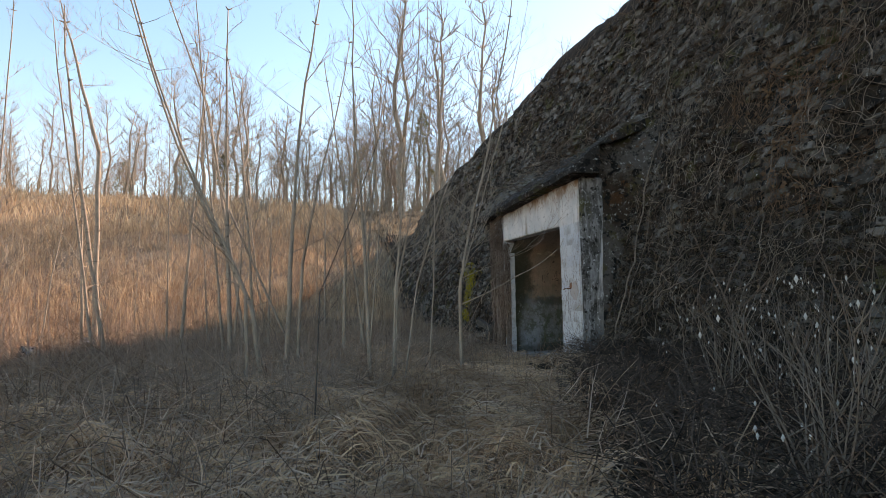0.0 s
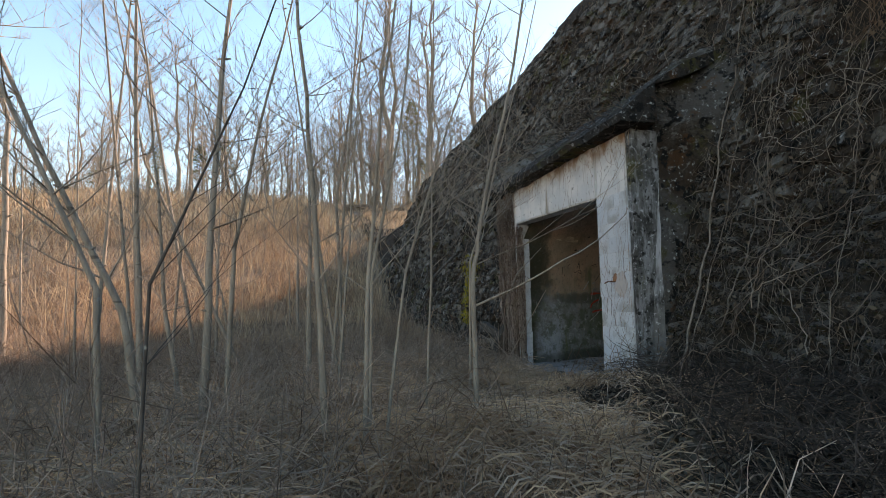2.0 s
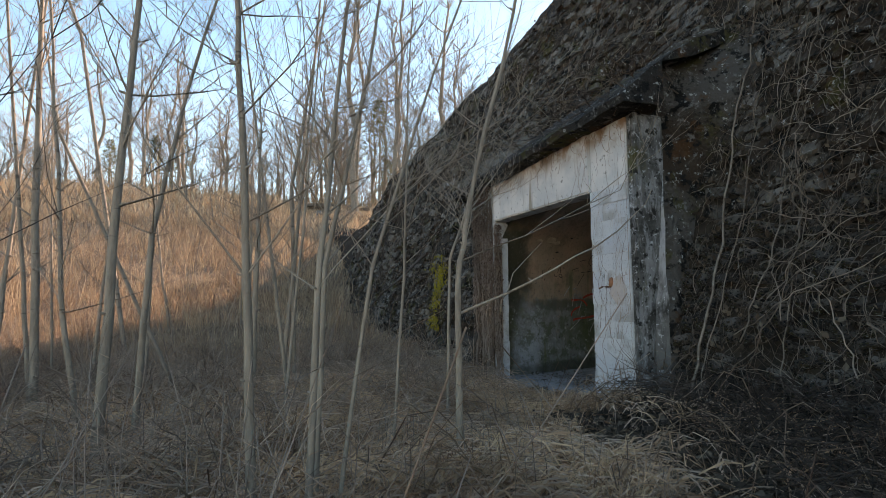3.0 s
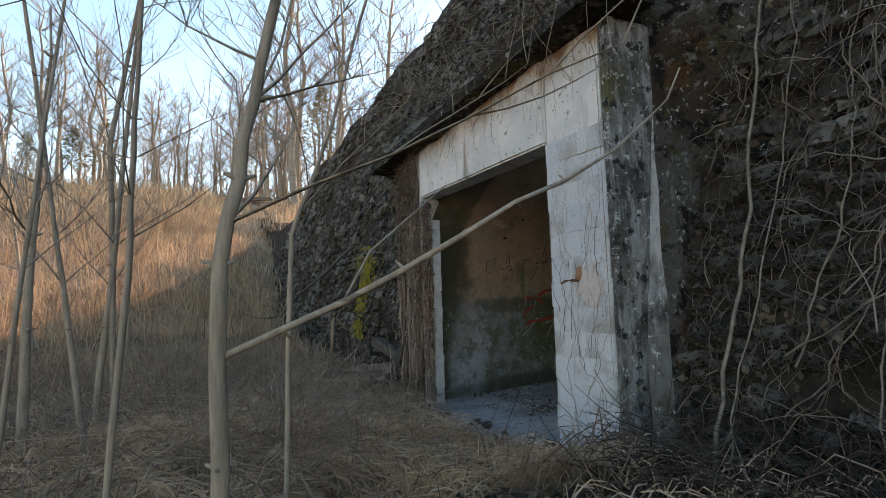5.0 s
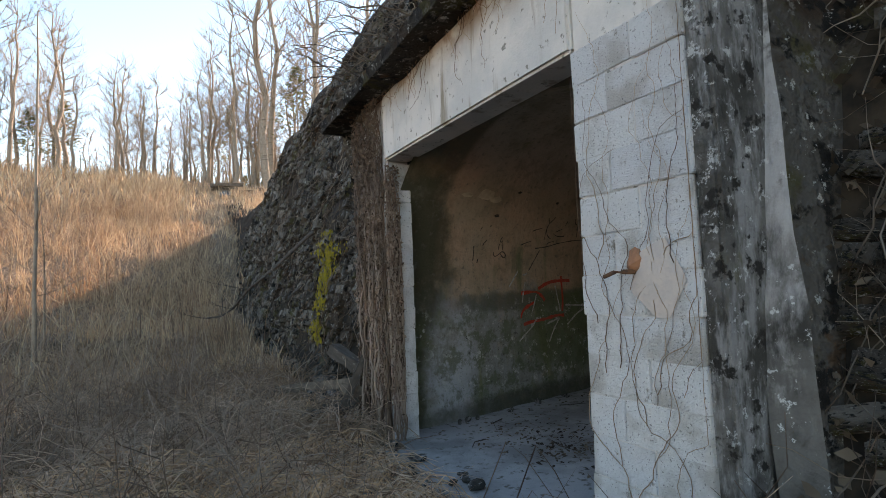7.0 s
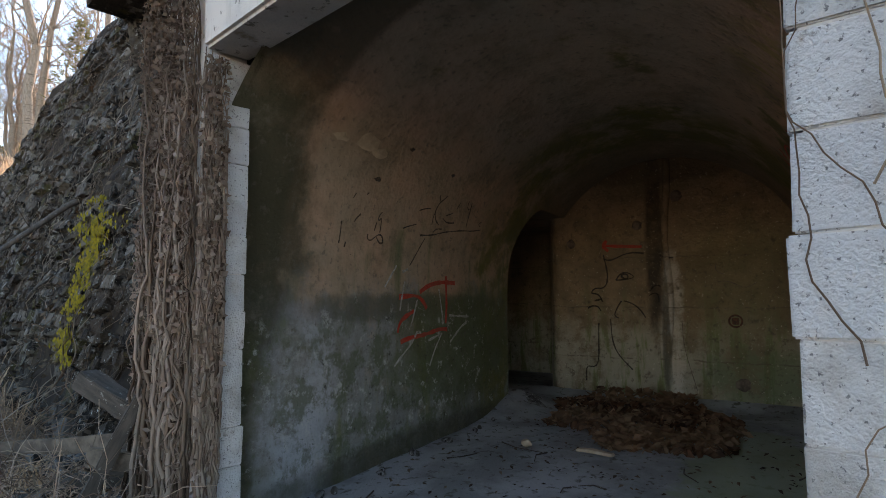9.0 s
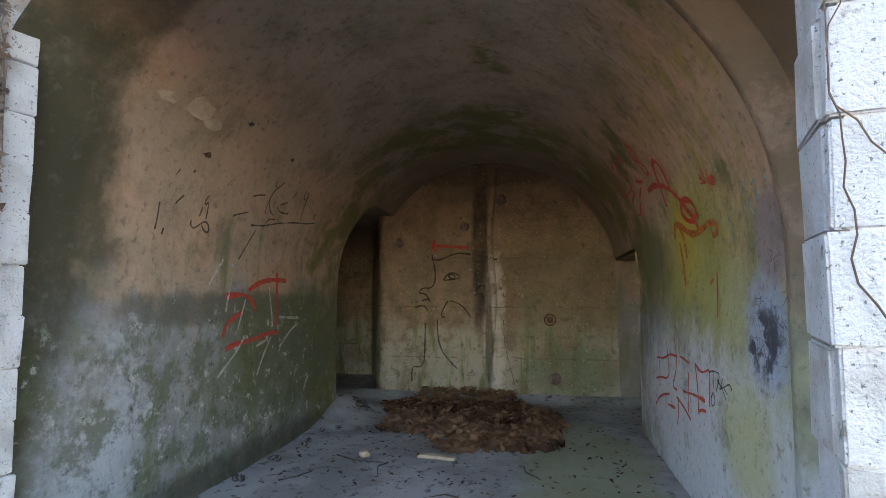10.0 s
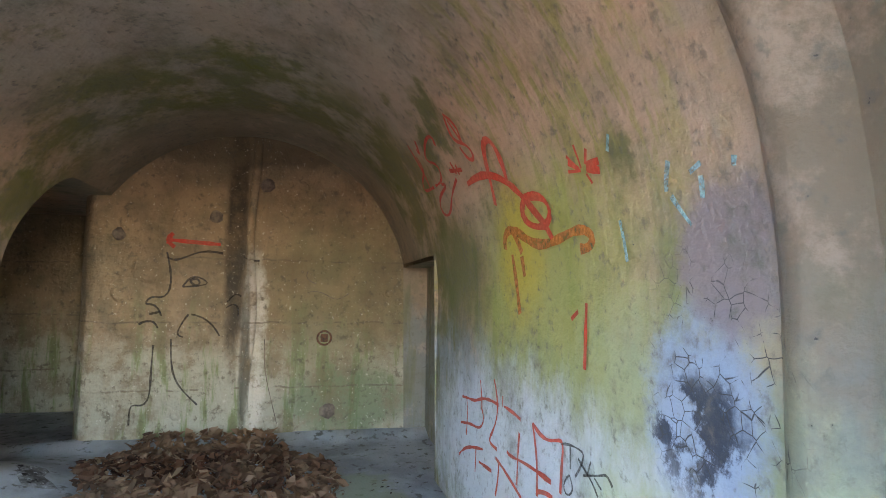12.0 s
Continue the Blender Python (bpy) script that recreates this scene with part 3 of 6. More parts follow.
def build_cornice():
    # slab, with the wedge of earth and roots on it
    n = 28
    verts, faces = [], []
    prof = [(7.72, 0.0), (7.70, 0.10), (7.78, 0.17), (8.1, 0.42), (8.4, 0.66), (8.8, 0.9), (9.3, 1.12), (9.9, 1.35), (9.9, 1.15), (9.3, 0.92), (8.8, 0.70), (8.30, 0.56), (8.30, 0.0)]
    for i in range(n + 1):
        y = 13.75 + (18.85 - 13.75) * i / n
        base = 3.74 - 0.055 * (y - 14.0)
        for x, dz in prof:
            w = 0.05 * noise.noise((y * 2.5, x * 3, dz * 3)) + (0.12 * noise.noise((y * 1.1, x, 4.0)) if dz > 0.2 else 0)
            verts.append((x + w * 0.6, y, base - 0.14 + dz + w))
    m = len(prof)
    for i in range(n):
        for j in range(m):
            faces.append((i * m + j, i * m + (j + 1) % m, (i + 1) * m + (j + 1) % m, (i + 1) * m + j))
    faces += [tuple(range(m))[::-1], tuple(n * m + j for j in range(m))]
    tagged(piece("trim_cornice", mesh_of("cornice", verts, faces, RUBBLE)), "mossy concrete cornice slab buried under earth and roots", "cornice", kind="structure")


build_cornice()


def build_shoulder(name, y0, y1):
    # earth heaped against the bank at the cornice's ends
    prof, verts, faces, n = [(8.12, -1.2), (7.95, -0.2), (7.98, 0.1), (8.15, 0.34), (8.5, 0.66), (9.0, 1.0), (9.6, 1.3), (10.2, 1.5), (10.2, -1.2)], [], [], 6
    for i in range(n + 1):
        y = y0 + (y1 - y0) * i / n
        fade = 0.35 * abs(i - n / 2) / (n / 2)
        for x, dz in prof:
            w = 0.10 * noise.noise((y * 3, x * 3, dz * 3))
            verts.append((x + w + (fade if x < 9.5 else 0), y, 3.62 + dz + w))
    m = len(prof)
    faces = [(i * m + j, i * m + (j + 1) % m, (i + 1) * m + (j + 1) % m, (i + 1) * m + j) for i in range(n) for j in range(m)]
    faces += [tuple(range(m))[::-1], tuple(n * m + j for j in range(m))]
    tagged(piece(name, mesh_of(name, verts, faces, RUBBLE)), "overgrown earth heaped at the end of the cornice", "earth", kind="structure")


build_shoulder("trim_earth_north", 18.5, 19.2)


def build_wedge():
    # earth that carries the cornice over into the bank on the south side
    prof = [(8.45, 0.8), (8.68, 2.4), (8.60, 3.2), (8.20, 3.58), (8.0, 3.72), (8.05, 3.92), (8.35, 4.25), (8.8, 4.6), (9.4, 4.95), (10.2, 5.2)]
    n, m, verts = 12, len(prof), []
    for i in range(n + 1):
        y = 14.12 - 1.1 * i / n
        t = (i / n) ** 0.5
        for x, z in prof:
            w = 0.09 * noise.noise((y * 2.5, x * 2.5, z * 2.5))
            verts.append((x + (max(0.0, face_x(z) + 0.25 - x)) * t + w, y, z + w))
    faces = [(i * m + j, i * m + j + 1, (i + 1) * m + j + 1, (i + 1) * m + j) for i in range(n) for j in range(m - 1)]
    tagged(piece("trim_earth_south", mesh_of("earth wedge", verts, faces, RUBBLE)), "overgrown earth sloping from the cornice into the bank", "earth", kind="structure")


build_wedge()

# ---- vaulted chamber ----
# the chamber is built along its own axis, which meets the portal at a slant
INNER = Matrix.Translation((8.05, 14.86, 0)) @ Matrix.Rotation(radians(13.35), 4, "Z") @ Matrix.Scale(0.85, 4) @ Matrix.Translation((-8.12, -14.92, 0))
outside = set(bpy.data.objects)


def turn_inside(before):
    for ob in set(bpy.data.objects) - before:
        if ob.parent is None:
            ob.matrix_basis = INNER @ ob.matrix_basis


def front_x(y):
    return 8.33 + 0.237 * (y - 14.92)


CY, SPRING, R_IN, R_OUT, END_X, RIB_X = 16.32, 1.80, 1.95, 2.05, 15.74, 9.55


PASS_X, PASS_SPRING, PASS_TOP, NICHE = 14.08, 1.80, 2.92, (13.84, 15.70, 2.14)


def profile(radius, steps=48):
    pts = [(CY - radius, z) for z in (-0.05, 0.3, 0.6, 0.9, 1.2, 1.5)]
    pts += [(CY - radius * math.cos(math.pi * i / steps), SPRING + radius * math.sin(math.pi * i / steps)) for i in range(steps + 1)]
    return pts + [(CY + radius, z) for z in (1.5, 1.2, 0.9, 0.6, 0.3, -0.05)]


def passage_top(x):
    """Head of the side passage: a quarter arch, then level up to the end wall."""
    if x <= PASS_X:
        return -1.0
    k = max(0.0, 1.0 - (x - PASS_X) / 0.62)
    return PASS_SPRING + (PASS_TOP - PASS_SPRING) * math.sqrt(max(0.0, 1.0 - k * k))


def vault_edge(z):
    """The north side of the inner vault at a height."""
    return CY + (R_IN if z < SPRING else math.sqrt(R_IN ** 2 - (z - SPRING) ** 2))


def vault_mesh(name, radius, xs, skip, slant=False):
    pts = profile(radius)
    verts = []
    for x in xs:
        for y, z in pts:
            if not slant and y > CY and z < passage_top(x):
                y, z = vault_edge(passage_top(x)), passage_top(x)
            r = 0.018 * noise.noise((x * 1.3, y * 1.3, z * 1.3))
            vx = RIB_X - (RIB_X - front_x(y)) * (RIB_X - x) / (RIB_X - xs[0]) if slant else x
            verts.append((vx, y + r * (1 if y > CY else -1), z + r))
    m, faces = len(pts), []
    for i in range(len(xs) - 1):
        for j in range(m - 1):
            xc, yc, zc = (xs[i] + xs[i + 1]) / 2, (pts[j][0] + pts[j + 1][0]) / 2, (pts[j][1] + pts[j + 1][1]) / 2
            if not skip(xc, yc, zc):
                faces.append((i * m + j, (i + 1) * m + j, (i + 1) * m + j + 1, i * m + j + 1))
    return mesh_of(name, verts, faces, VAULT, True)


inner_xs = list(np.linspace(RIB_X, PASS_X, 25)) + [PASS_X + d for d in (0.0005, 0.006, 0.015, 0.03, 0.05, 0.08, 0.12, 0.17, 0.23, 0.30, 0.38, 0.47, 0.56, 0.66)] + list(np.linspace(14.80, NICHE[1], 6)) + [END_X + 0.02]


def inner_skip(x, y, z):
    return (x > PASS_X and y > CY and z < passage_top(x) - 0.09) or (NICHE[0] < x < NICHE[1] and y < CY and z < NICHE[2])


def solid(ob, thickness):
    mod = ob.modifiers.new("thickness", "SOLIDIFY")
    mod.thickness, mod.offset = thickness, -1.0
    return ob


tagged(piece("ceiling_vault", vault_mesh("vault", R_IN, inner_xs, inner_skip)), "plastered barrel vault stained olive, peach and grey with spray paint", "vault", kind="structure")
tagged(piece("ceiling_vault_front", vault_mesh("vault front", R_OUT, list(np.linspace(8.26, RIB_X, 7)), lambda x, y, z: False, True)), "wider front bay of the plastered vault", "vault", kind="structure")


def build_rib():
    a, b = profile(R_OUT + 0.01), profile(R_IN - 0.045)
    c = profile(R_IN + 0.005)
    xs = [(RIB_X - 0.10, a), (RIB_X - 0.03, b), (RIB_X + 0.06, b), (RIB_X + 0.13, c)]
    verts, m = [], len(a)
    for x, p in xs:
        for (y, z), (yc, zc) in zip(p, c):
            k = min(1.0, max(0.0, (y - CY + 0.6) / 1.8)) * (1.0 if p is b else 0.0)
            back = 0.45 * min(1.0, max(0.0, (y - CY + 0.6) / 1.8)) if p is a else 0.0
            verts.append((x - back + 0.012 * noise.noise((y * 3, z * 3, x)), y + (yc - y) * k, z + (zc - z) * k))
    faces = [(i * m + j, (i + 1) * m + j, (i + 1) * m + j + 1, i * m + j + 1) for i in range(3) for j in range(m - 1)]
    tagged(piece("trim_rib", mesh_of("rib", verts, faces, VAULT, True)), "worn plaster rib where the vault narrows", "rib", kind="structure")


build_rib()


def turn_away(y):
    """How far the end wall bends back at the passage, shaped to stay dark."""
    k = min(max(0.0, y - 18.08), 0.85)
    return k * (0.5 + 2.1 * min(1.0, k / 0.4))


def build_end():
    ys, zs = np.concatenate([np.linspace(14.0, 17.9, 44), np.linspace(17.95, 19.0, 22), np.linspace(19.2, 22.2, 12)]), np.linspace(-0.1, 3.9, 46)
    verts = [(END_X + turn_away(y) + 0.02 * noise.noise((y * 1.5, z * 1.5, 1.0)) + 0.012 * noise.noise((y * 5, z * 5, 1.0)), y, z) for z in zs for y in ys]
    w = len(ys)
    faces = [(j * w + i, (j + 1) * w + i, (j + 1) * w + i + 1, j * w + i + 1) for j in range(len(zs) - 1) for i in range(w - 1)]
    tagged(piece("wall_end", mesh_of("wall_end", verts, faces, ENDWALL, True)), "ochre plastered end wall with stains and a drawn face", "wall", kind="structure")
    # side passage
    pts = [(CY + R_IN, PASS_SPRING), (CY + R_IN, -0.05)]
    verts = [(PASS_X, y, z) for y, z in pts] + [(PASS_X, 22.2, -0.05), (PASS_X, 22.2, PASS_SPRING)]
    wall = mesh_of("passage wall", verts, [tuple(range(len(verts)))], VAULT)
    tagged(solid(piece("wall_passage", wall), 0.15), "dark corner wall of the side passage", "wall", kind="structure")
    xs = [PASS_X + d for d in (0.0005, 0.006, 0.015, 0.03, 0.05, 0.08, 0.12, 0.17, 0.23, 0.30, 0.38, 0.47, 0.56, 0.66, 1.2)] + [END_X, END_X + 3.0]
    verts = [(x, y, passage_top(x)) for x in xs for y in (vault_edge(passage_top(x)) - 0.004, 20.0, 22.3)]
    roof = mesh_of("passage roof", verts, [(i * 3 + j, i * 3 + j + 1, i * 3 + j + 4, i * 3 + j + 3) for i in range(len(xs) - 1) for j in range(2)], VAULT)
    tagged(piece("ceiling_passage", roof), "low arched plaster ceiling of the side passage", "ceiling", kind="structure")
    tagged(piece("wall_passage_end", box_mesh("passage end", (PASS_X - 0.1, 22.2, -0.1), (END_X + 3.1, 22.4, 3.1), VAULT, 0)), "blind end wall of the side passage", "wall", kind="structure")
    # niche
    x0, x1, zt = NICHE
    yb = CY - R_IN - 0.28
    v = [(x0, yb, -0.05), (x1, yb, -0.05), (x1, yb, zt), (x0, yb, zt), (x0, CY - R_IN, -0.05), (x1, CY - R_IN, -0.05), (x1, CY - R_IN + 0.04, zt), (x0, CY - R_IN + 0.04, zt)]
    f = [(0, 1, 2, 3), (0, 3, 7, 4), (1, 5, 6, 2), (3, 2, 6, 7)]
    tagged(piece("wall_niche", mesh_of("niche", v, f, VAULT)), "shallow recess with a flat head in the vault wall", "niche", kind="structure")


build_end()


def build_floor():
    xs, ys = np.linspace(7.4, END_X + 3.0, 94), np.linspace(13.9, 22.3, 70)
    verts = []
    for y in ys:
        for x in xs:
            ramp = 0.10 * max(0.0, 1 - abs(x - 15.75) / 0.3) + 0.24 * math.exp(-((x - 14.3) ** 2 / 0.5 + (y - 18.35) ** 2 / 0.22))
            verts.append((x, y, 0.0 + ramp + 0.015 * noise.noise((x * 2, y * 2, 0))))
    w = len(xs)
    faces = [(j * w + i, j * w + i + 1, (j + 1) * w + i + 1, (j + 1) * w + i) for j in range(len(ys) - 1) for i in range(w - 1)
             if xs[i] > front_x(ys[j]) - 0.1 or (14.4 < ys[j] < 18.2 and xs[i] > front_x(ys[j]) - 0.62)]
    tagged(solid(piece("floor", mesh_of("floor", verts, faces, FLOOR, True)), 0.12), "worn grey concrete floor with dirt and damp", "floor", kind="structure")


build_floor()
turn_inside(outside)

def bank_point(y, z, out=0.0):
    d = 0.16 * noise.noise((y * 0.7, z * 0.7, 2.0)) + 0.09 * noise.noise((y * 2.3, z * 2.3, 5.0)) + 0.05 * noise.noise((y * 6.0, z * 7.0, 1.0))
    edge = min(abs(y - PORTAL[0]), abs(y - PORTAL[1]))
    return Vector((face_x(z) + d * min(1.0, edge) - out, y, z))


# ---- spray paint and scratches ----
outside = set(bpy.data.objects)


def parse(text):
    return [[tuple(float(c) for c in p.split(",")) for p in stroke.split()] for stroke in text.split(";")]


def on_south(x, s, lift):
    r = R_IN - lift
    if s < SPRING:
        return Vector((x, CY - r, s))
    a = (s - SPRING) / R_IN
    return Vector((x, CY - r * math.cos(a), SPRING + r * math.sin(a)))


def on_north(x, s, lift):
    p = on_south(x, s, lift)
    return Vector((p.x, 2 * CY - p.y, p.z))


def on_end(y, z, lift):
    return Vector((END_X - 0.012 - lift, y, z))


def strokes(name, label, text, place, width, material, lift=0.021):
    """Painted strokes: flat ribbons that follow the wall, rounded by extra points."""
    mark = thing(name, label, "graffiti", "wall paintings")
    for line in parse(text):
        pts = []
        for a, b in zip(line, line[1:]):
            n = max(2, int(math.dist(a, b) / 0.06))
            pts += [(a[0] + (b[0] - a[0]) * i / n, a[1] + (b[1] - a[1]) * i / n) for i in range(n)]
        pts.append(line[-1])
        for _ in range(3):
            pts = [pts[0]] + [((p[0] + 2 * q[0] + r[0]) / 4, (p[1] + 2 * q[1] + r[1]) / 4) for p, q, r in zip(pts, pts[1:], pts[2:])] + [pts[-1]]
        v, f = [], []
        for i, p in enumerate(pts):
            a, b = pts[max(0, i - 1)], pts[min(len(pts) - 1, i + 1)]
            dx, dy = b[0] - a[0], b[1] - a[1]
            l = math.hypot(dx, dy) or 1.0
            w = width * (0.75 + 0.5 * noise.noise((p[0] * 9, p[1] * 9, 1.0)))
            v += [place(p[0] - dy / l * w, p[1] + dx / l * w, lift), place(p[0] + dy / l * w, p[1] - dx / l * w, lift)]
            if i:
                n = 2 * i
                f.append((n - 2, n - 1, n + 1, n))
        piece("stroke", mesh_of("stroke", v, f, material), mark)


strokes("graffiti", "large red sprayed letter and crossed ring on the vault", "11.76,2.38 11.71,2.57 11.63,2.74 11.53,2.78 11.46,2.75 11.44,2.67 11.44,2.58 11.46,2.49; 12.15,2.60 11.96,2.61 11.75,2.59 11.58,2.54 11.45,2.47 11.34,2.39 11.24,2.29 11.11,2.18; 11.29,2.35 11.16,2.35 11.04,2.31 11.00,2.24 11.04,2.17 11.19,2.16 11.33,2.20 11.40,2.27 11.34,2.32 11.29,2.35; 11.11,2.18 11.04,2.09", on_south, 0.033, RED)
strokes("graffiti", "small red sprayed scrawl high on the vault", "12.98,3.16 13.04,2.97 13.08,2.76; 12.75,3.13 12.88,2.99 12.85,3.08; 12.97,3.04 12.97,2.90 13.24,2.85 13.33,2.76 12.97,2.74; 12.40,2.98 12.33,3.03 12.40,3.08 12.57,3.06 12.81,2.97 12.75,2.91 12.58,2.89 12.61,2.79 12.68,2.73 12.91,2.74; 12.74,2.72 12.58,2.69 12.85,2.66 13.02,2.62 13.07,2.52 12.93,2.45 12.78,2.48 12.61,2.60 12.33,2.68; 11.92,3.08 11.86,3.02 11.83,2.94 11.89,2.87; 11.93,3.06 12.04,2.94 11.97,2.87 11.87,2.85 11.79,2.77 11.82,2.71 11.91,2.71 11.96,2.79 11.97,2.84; 11.91,3.03 11.91,2.93 11.89,2.85; 12.22,2.77 12.23,2.69; 12.40,2.76 12.14,2.71; 12.28,2.71 12.30,2.81", on_south, 0.018, RED)
strokes("graffiti", "orange sprayed loop running down the wall", "11.75,2.09 11.75,2.17 11.64,2.22 11.51,2.19 11.37,2.11 11.23,2.07 11.05,2.07 10.88,2.10 10.73,2.12 10.65,2.09 10.62,2.05 10.68,2.01 10.76,2.02; 11.61,2.21 11.53,2.15 11.48,2.05", on_south, 0.034, ORANGE)
strokes("graffiti", "faded orange run under the sprayed loop", "11.64,2.05 11.63,1.95 11.59,1.81 11.55,1.69; 11.49,2.03 11.47,1.91", on_south, 0.03, ORANGE)
strokes("graffiti", "red sprayed flower on the vault", "10.62,2.36 10.71,2.45; 10.62,2.36 10.73,2.38; 10.61,2.37 10.62,2.48; 10.57,2.38 10.53,2.44; 10.58,2.34 10.55,2.29", on_south, 0.011, RED)
strokes("graffiti", "filled red petals of a sprayed flower", "10.56,2.37 10.46,2.37; 10.57,2.36 10.47,2.33; 10.63,2.37 10.71,2.42", on_south, 0.022, RED)
strokes("graffiti", "thin red paint drip", "10.73,1.77 10.73,1.72 10.74,1.66 10.74,1.58 10.75,1.51 10.75,1.47; 10.88,1.69 10.81,1.73", on_south, 0.014, RED)
strokes("graffiti", "thin red sprayed letters low on the wall", "12.68,1.01 12.64,0.85 12.69,0.72; 12.81,0.99 12.62,1.01 12.47,1.01 12.29,1.07 12.14,1.09 11.93,1.09; 12.85,0.78 12.57,0.83 12.33,0.84 12.23,0.91 12.26,0.97 12.30,1.00; 12.33,1.19 12.29,1.09 12.29,1.00; 12.02,1.24 11.95,1.15 11.93,1.01 12.04,0.89 12.18,0.80 11.96,0.80; 11.85,1.16 11.85,1.09; 11.83,1.10 11.68,1.10 11.54,1.08; 12.89,0.52 12.76,0.60 12.53,0.67 12.26,0.72; 12.43,0.68 12.43,0.60 12.45,0.51; 12.36,0.61 12.07,0.63", on_south, 0.014, RED)
strokes("graffiti", "red sprayed letters low on the wall", "11.92,0.74 11.93,0.61 11.99,0.50; 11.99,0.74 11.80,0.71 11.53,0.64; 11.56,1.00 11.59,0.85 11.60,0.69; 11.77,0.84 11.75,0.82 11.52,0.85 11.31,0.86 11.12,0.86; 11.36,1.10 11.31,0.99 11.29,0.86 11.30,0.73; 11.36,1.10 11.27,1.06 11.16,1.05 11.06,1.08 10.98,1.11 10.97,1.07 11.00,0.96 11.01,0.84; 11.31,0.75 11.20,0.79 11.10,0.79", on_south, 0.016, RED)
strokes("graffiti", "small black marker scrawl low on the wall", "11.00,1.08 10.90,1.11 10.80,1.10 10.74,1.11 10.80,1.02 10.85,0.97; 10.90,1.10 10.90,0.99; 10.82,1.06 10.74,1.02 10.69,1.00 10.64,0.95; 10.70,1.08 10.73,1.02; 10.77,1.00 10.67,1.03 10.60,1.05 10.57,1.07 10.54,1.05 10.52,1.03; 10.67,1.02 10.61,0.99; 10.91,0.96 10.87,0.92 10.88,0.88 10.94,0.85 10.98,0.87 10.97,0.92 10.91,0.96", on_south, 0.008, BLACK)
strokes("graffiti", "faded pale blue sprayed strokes", "10.04,2.27 10.08,2.20 10.08,2.17; 10.06,2.15 10.03,2.10 9.98,2.04; 9.90,2.19 9.91,2.12; 9.75,2.22 9.76,2.19; 10.40,2.11 10.39,2.03 10.38,1.94; 9.89,2.23 9.95,2.21; 10.34,2.45 10.38,2.39", on_south, 0.013, CYAN)
strokes("graffiti", "black sprayed letters on the peach plaster", "10.30,2.28 10.32,2.17 10.31,2.08; 10.39,2.05 10.40,2.10; 10.85,2.43 10.82,2.41 10.80,2.34 10.85,2.33 10.85,2.41 10.88,2.31 10.88,2.23; 10.79,2.24 10.80,2.32; 10.70,2.20 10.69,2.16 10.74,2.13 10.78,2.15 10.83,2.19 10.88,2.22 10.93,2.20 10.97,2.14 10.93,2.11 10.87,2.14 10.84,2.18; 10.38,2.50 10.40,2.55; 10.47,2.29 10.49,2.33 10.54,2.37; 10.55,2.56 10.57,2.58", on_north, 0.011, BLACK)
strokes("graffiti", "black sprayed script on the peach plaster", "11.46,2.53 11.56,2.57 11.66,2.58; 11.90,2.77 11.85,2.70 11.78,2.67 11.77,2.57 11.76,2.47 11.78,2.41; 11.75,2.75 11.79,2.68; 11.77,2.57 11.80,2.48 11.87,2.44 11.93,2.42; 11.85,2.33 11.87,2.38 12.01,2.38; 12.23,2.73 12.20,2.65; 12.01,2.54 12.15,2.59; 11.96,2.51 12.03,2.47 12.12,2.46 12.24,2.48; 12.41,2.78 12.41,2.68 12.49,2.68; 12.49,2.77 12.54,2.63 12.56,2.45; 12.91,2.57 12.81,2.52 12.92,2.51; 11.25,2.31 11.32,2.34 11.48,2.38; 11.59,2.27 11.83,2.29 12.07,2.35 12.47,2.41 12.76,2.43 12.96,2.47; 11.70,2.24 11.63,2.14 11.56,2.03 11.47,1.93", on_north, 0.01, BLACK)
strokes("graffiti", "red sprayed figure on the stained wall", "11.28,1.60 11.44,1.61 11.62,1.62 11.75,1.57 11.82,1.47; 11.68,1.65 11.82,1.72 12.04,1.76 12.28,1.77 12.47,1.76; 12.25,1.84 12.26,1.64 12.27,1.46 12.24,1.29; 11.26,1.24 11.27,1.34 11.39,1.40 11.56,1.45; 11.31,1.14 11.47,1.18 11.70,1.18 11.95,1.21 12.13,1.24 12.28,1.22", on_north, 0.03, RED)
strokes("graffiti", "pale chalk scratches on the stained wall", "11.03,1.70 11.14,1.81 11.23,1.92; 11.39,1.76 11.33,1.63 11.30,1.46; 11.50,1.29 11.56,1.41 11.63,1.57; 11.20,0.91 11.35,1.01 11.52,1.11 11.63,1.23; 11.88,0.84 11.99,1.01 12.16,1.19; 12.32,1.38 12.83,1.35; 12.09,1.69 12.14,1.49 12.19,1.29; 12.35,1.07 12.66,1.26 12.78,1.28; 11.34,1.86 11.44,1.89; 11.85,1.12 12.09,1.17", on_north, 0.018, SCRATCH)
strokes("graffiti", "red arrow pointing to the side passage", "16.67,2.37 17.00,2.39 17.26,2.41; 17.21,2.49 17.32,2.41 17.19,2.32; 17.24,2.46 17.26,2.36", on_end, 0.03, RED)
strokes("graffiti", "black line drawing of a face on the end wall", "17.27,2.26 17.22,2.04 17.20,1.83 17.27,1.68 17.38,1.75 17.46,1.71 17.50,1.61 17.41,1.66 17.33,1.60 17.30,1.50; 17.27,2.20 17.21,2.16 17.11,2.17 16.97,2.26 16.81,2.30 16.64,2.26; 17.08,1.85 17.03,1.94 16.94,1.99 16.86,1.95 16.76,1.89 16.85,1.87 16.98,1.85 17.08,1.85; 17.00,1.92 16.97,1.95 16.91,1.95 16.88,1.91 16.90,1.86 16.96,1.86 17.00,1.92; 17.54,1.40 17.47,1.45 17.37,1.45 17.33,1.36; 17.43,1.52 17.31,1.55", on_end, 0.015, BLACK)
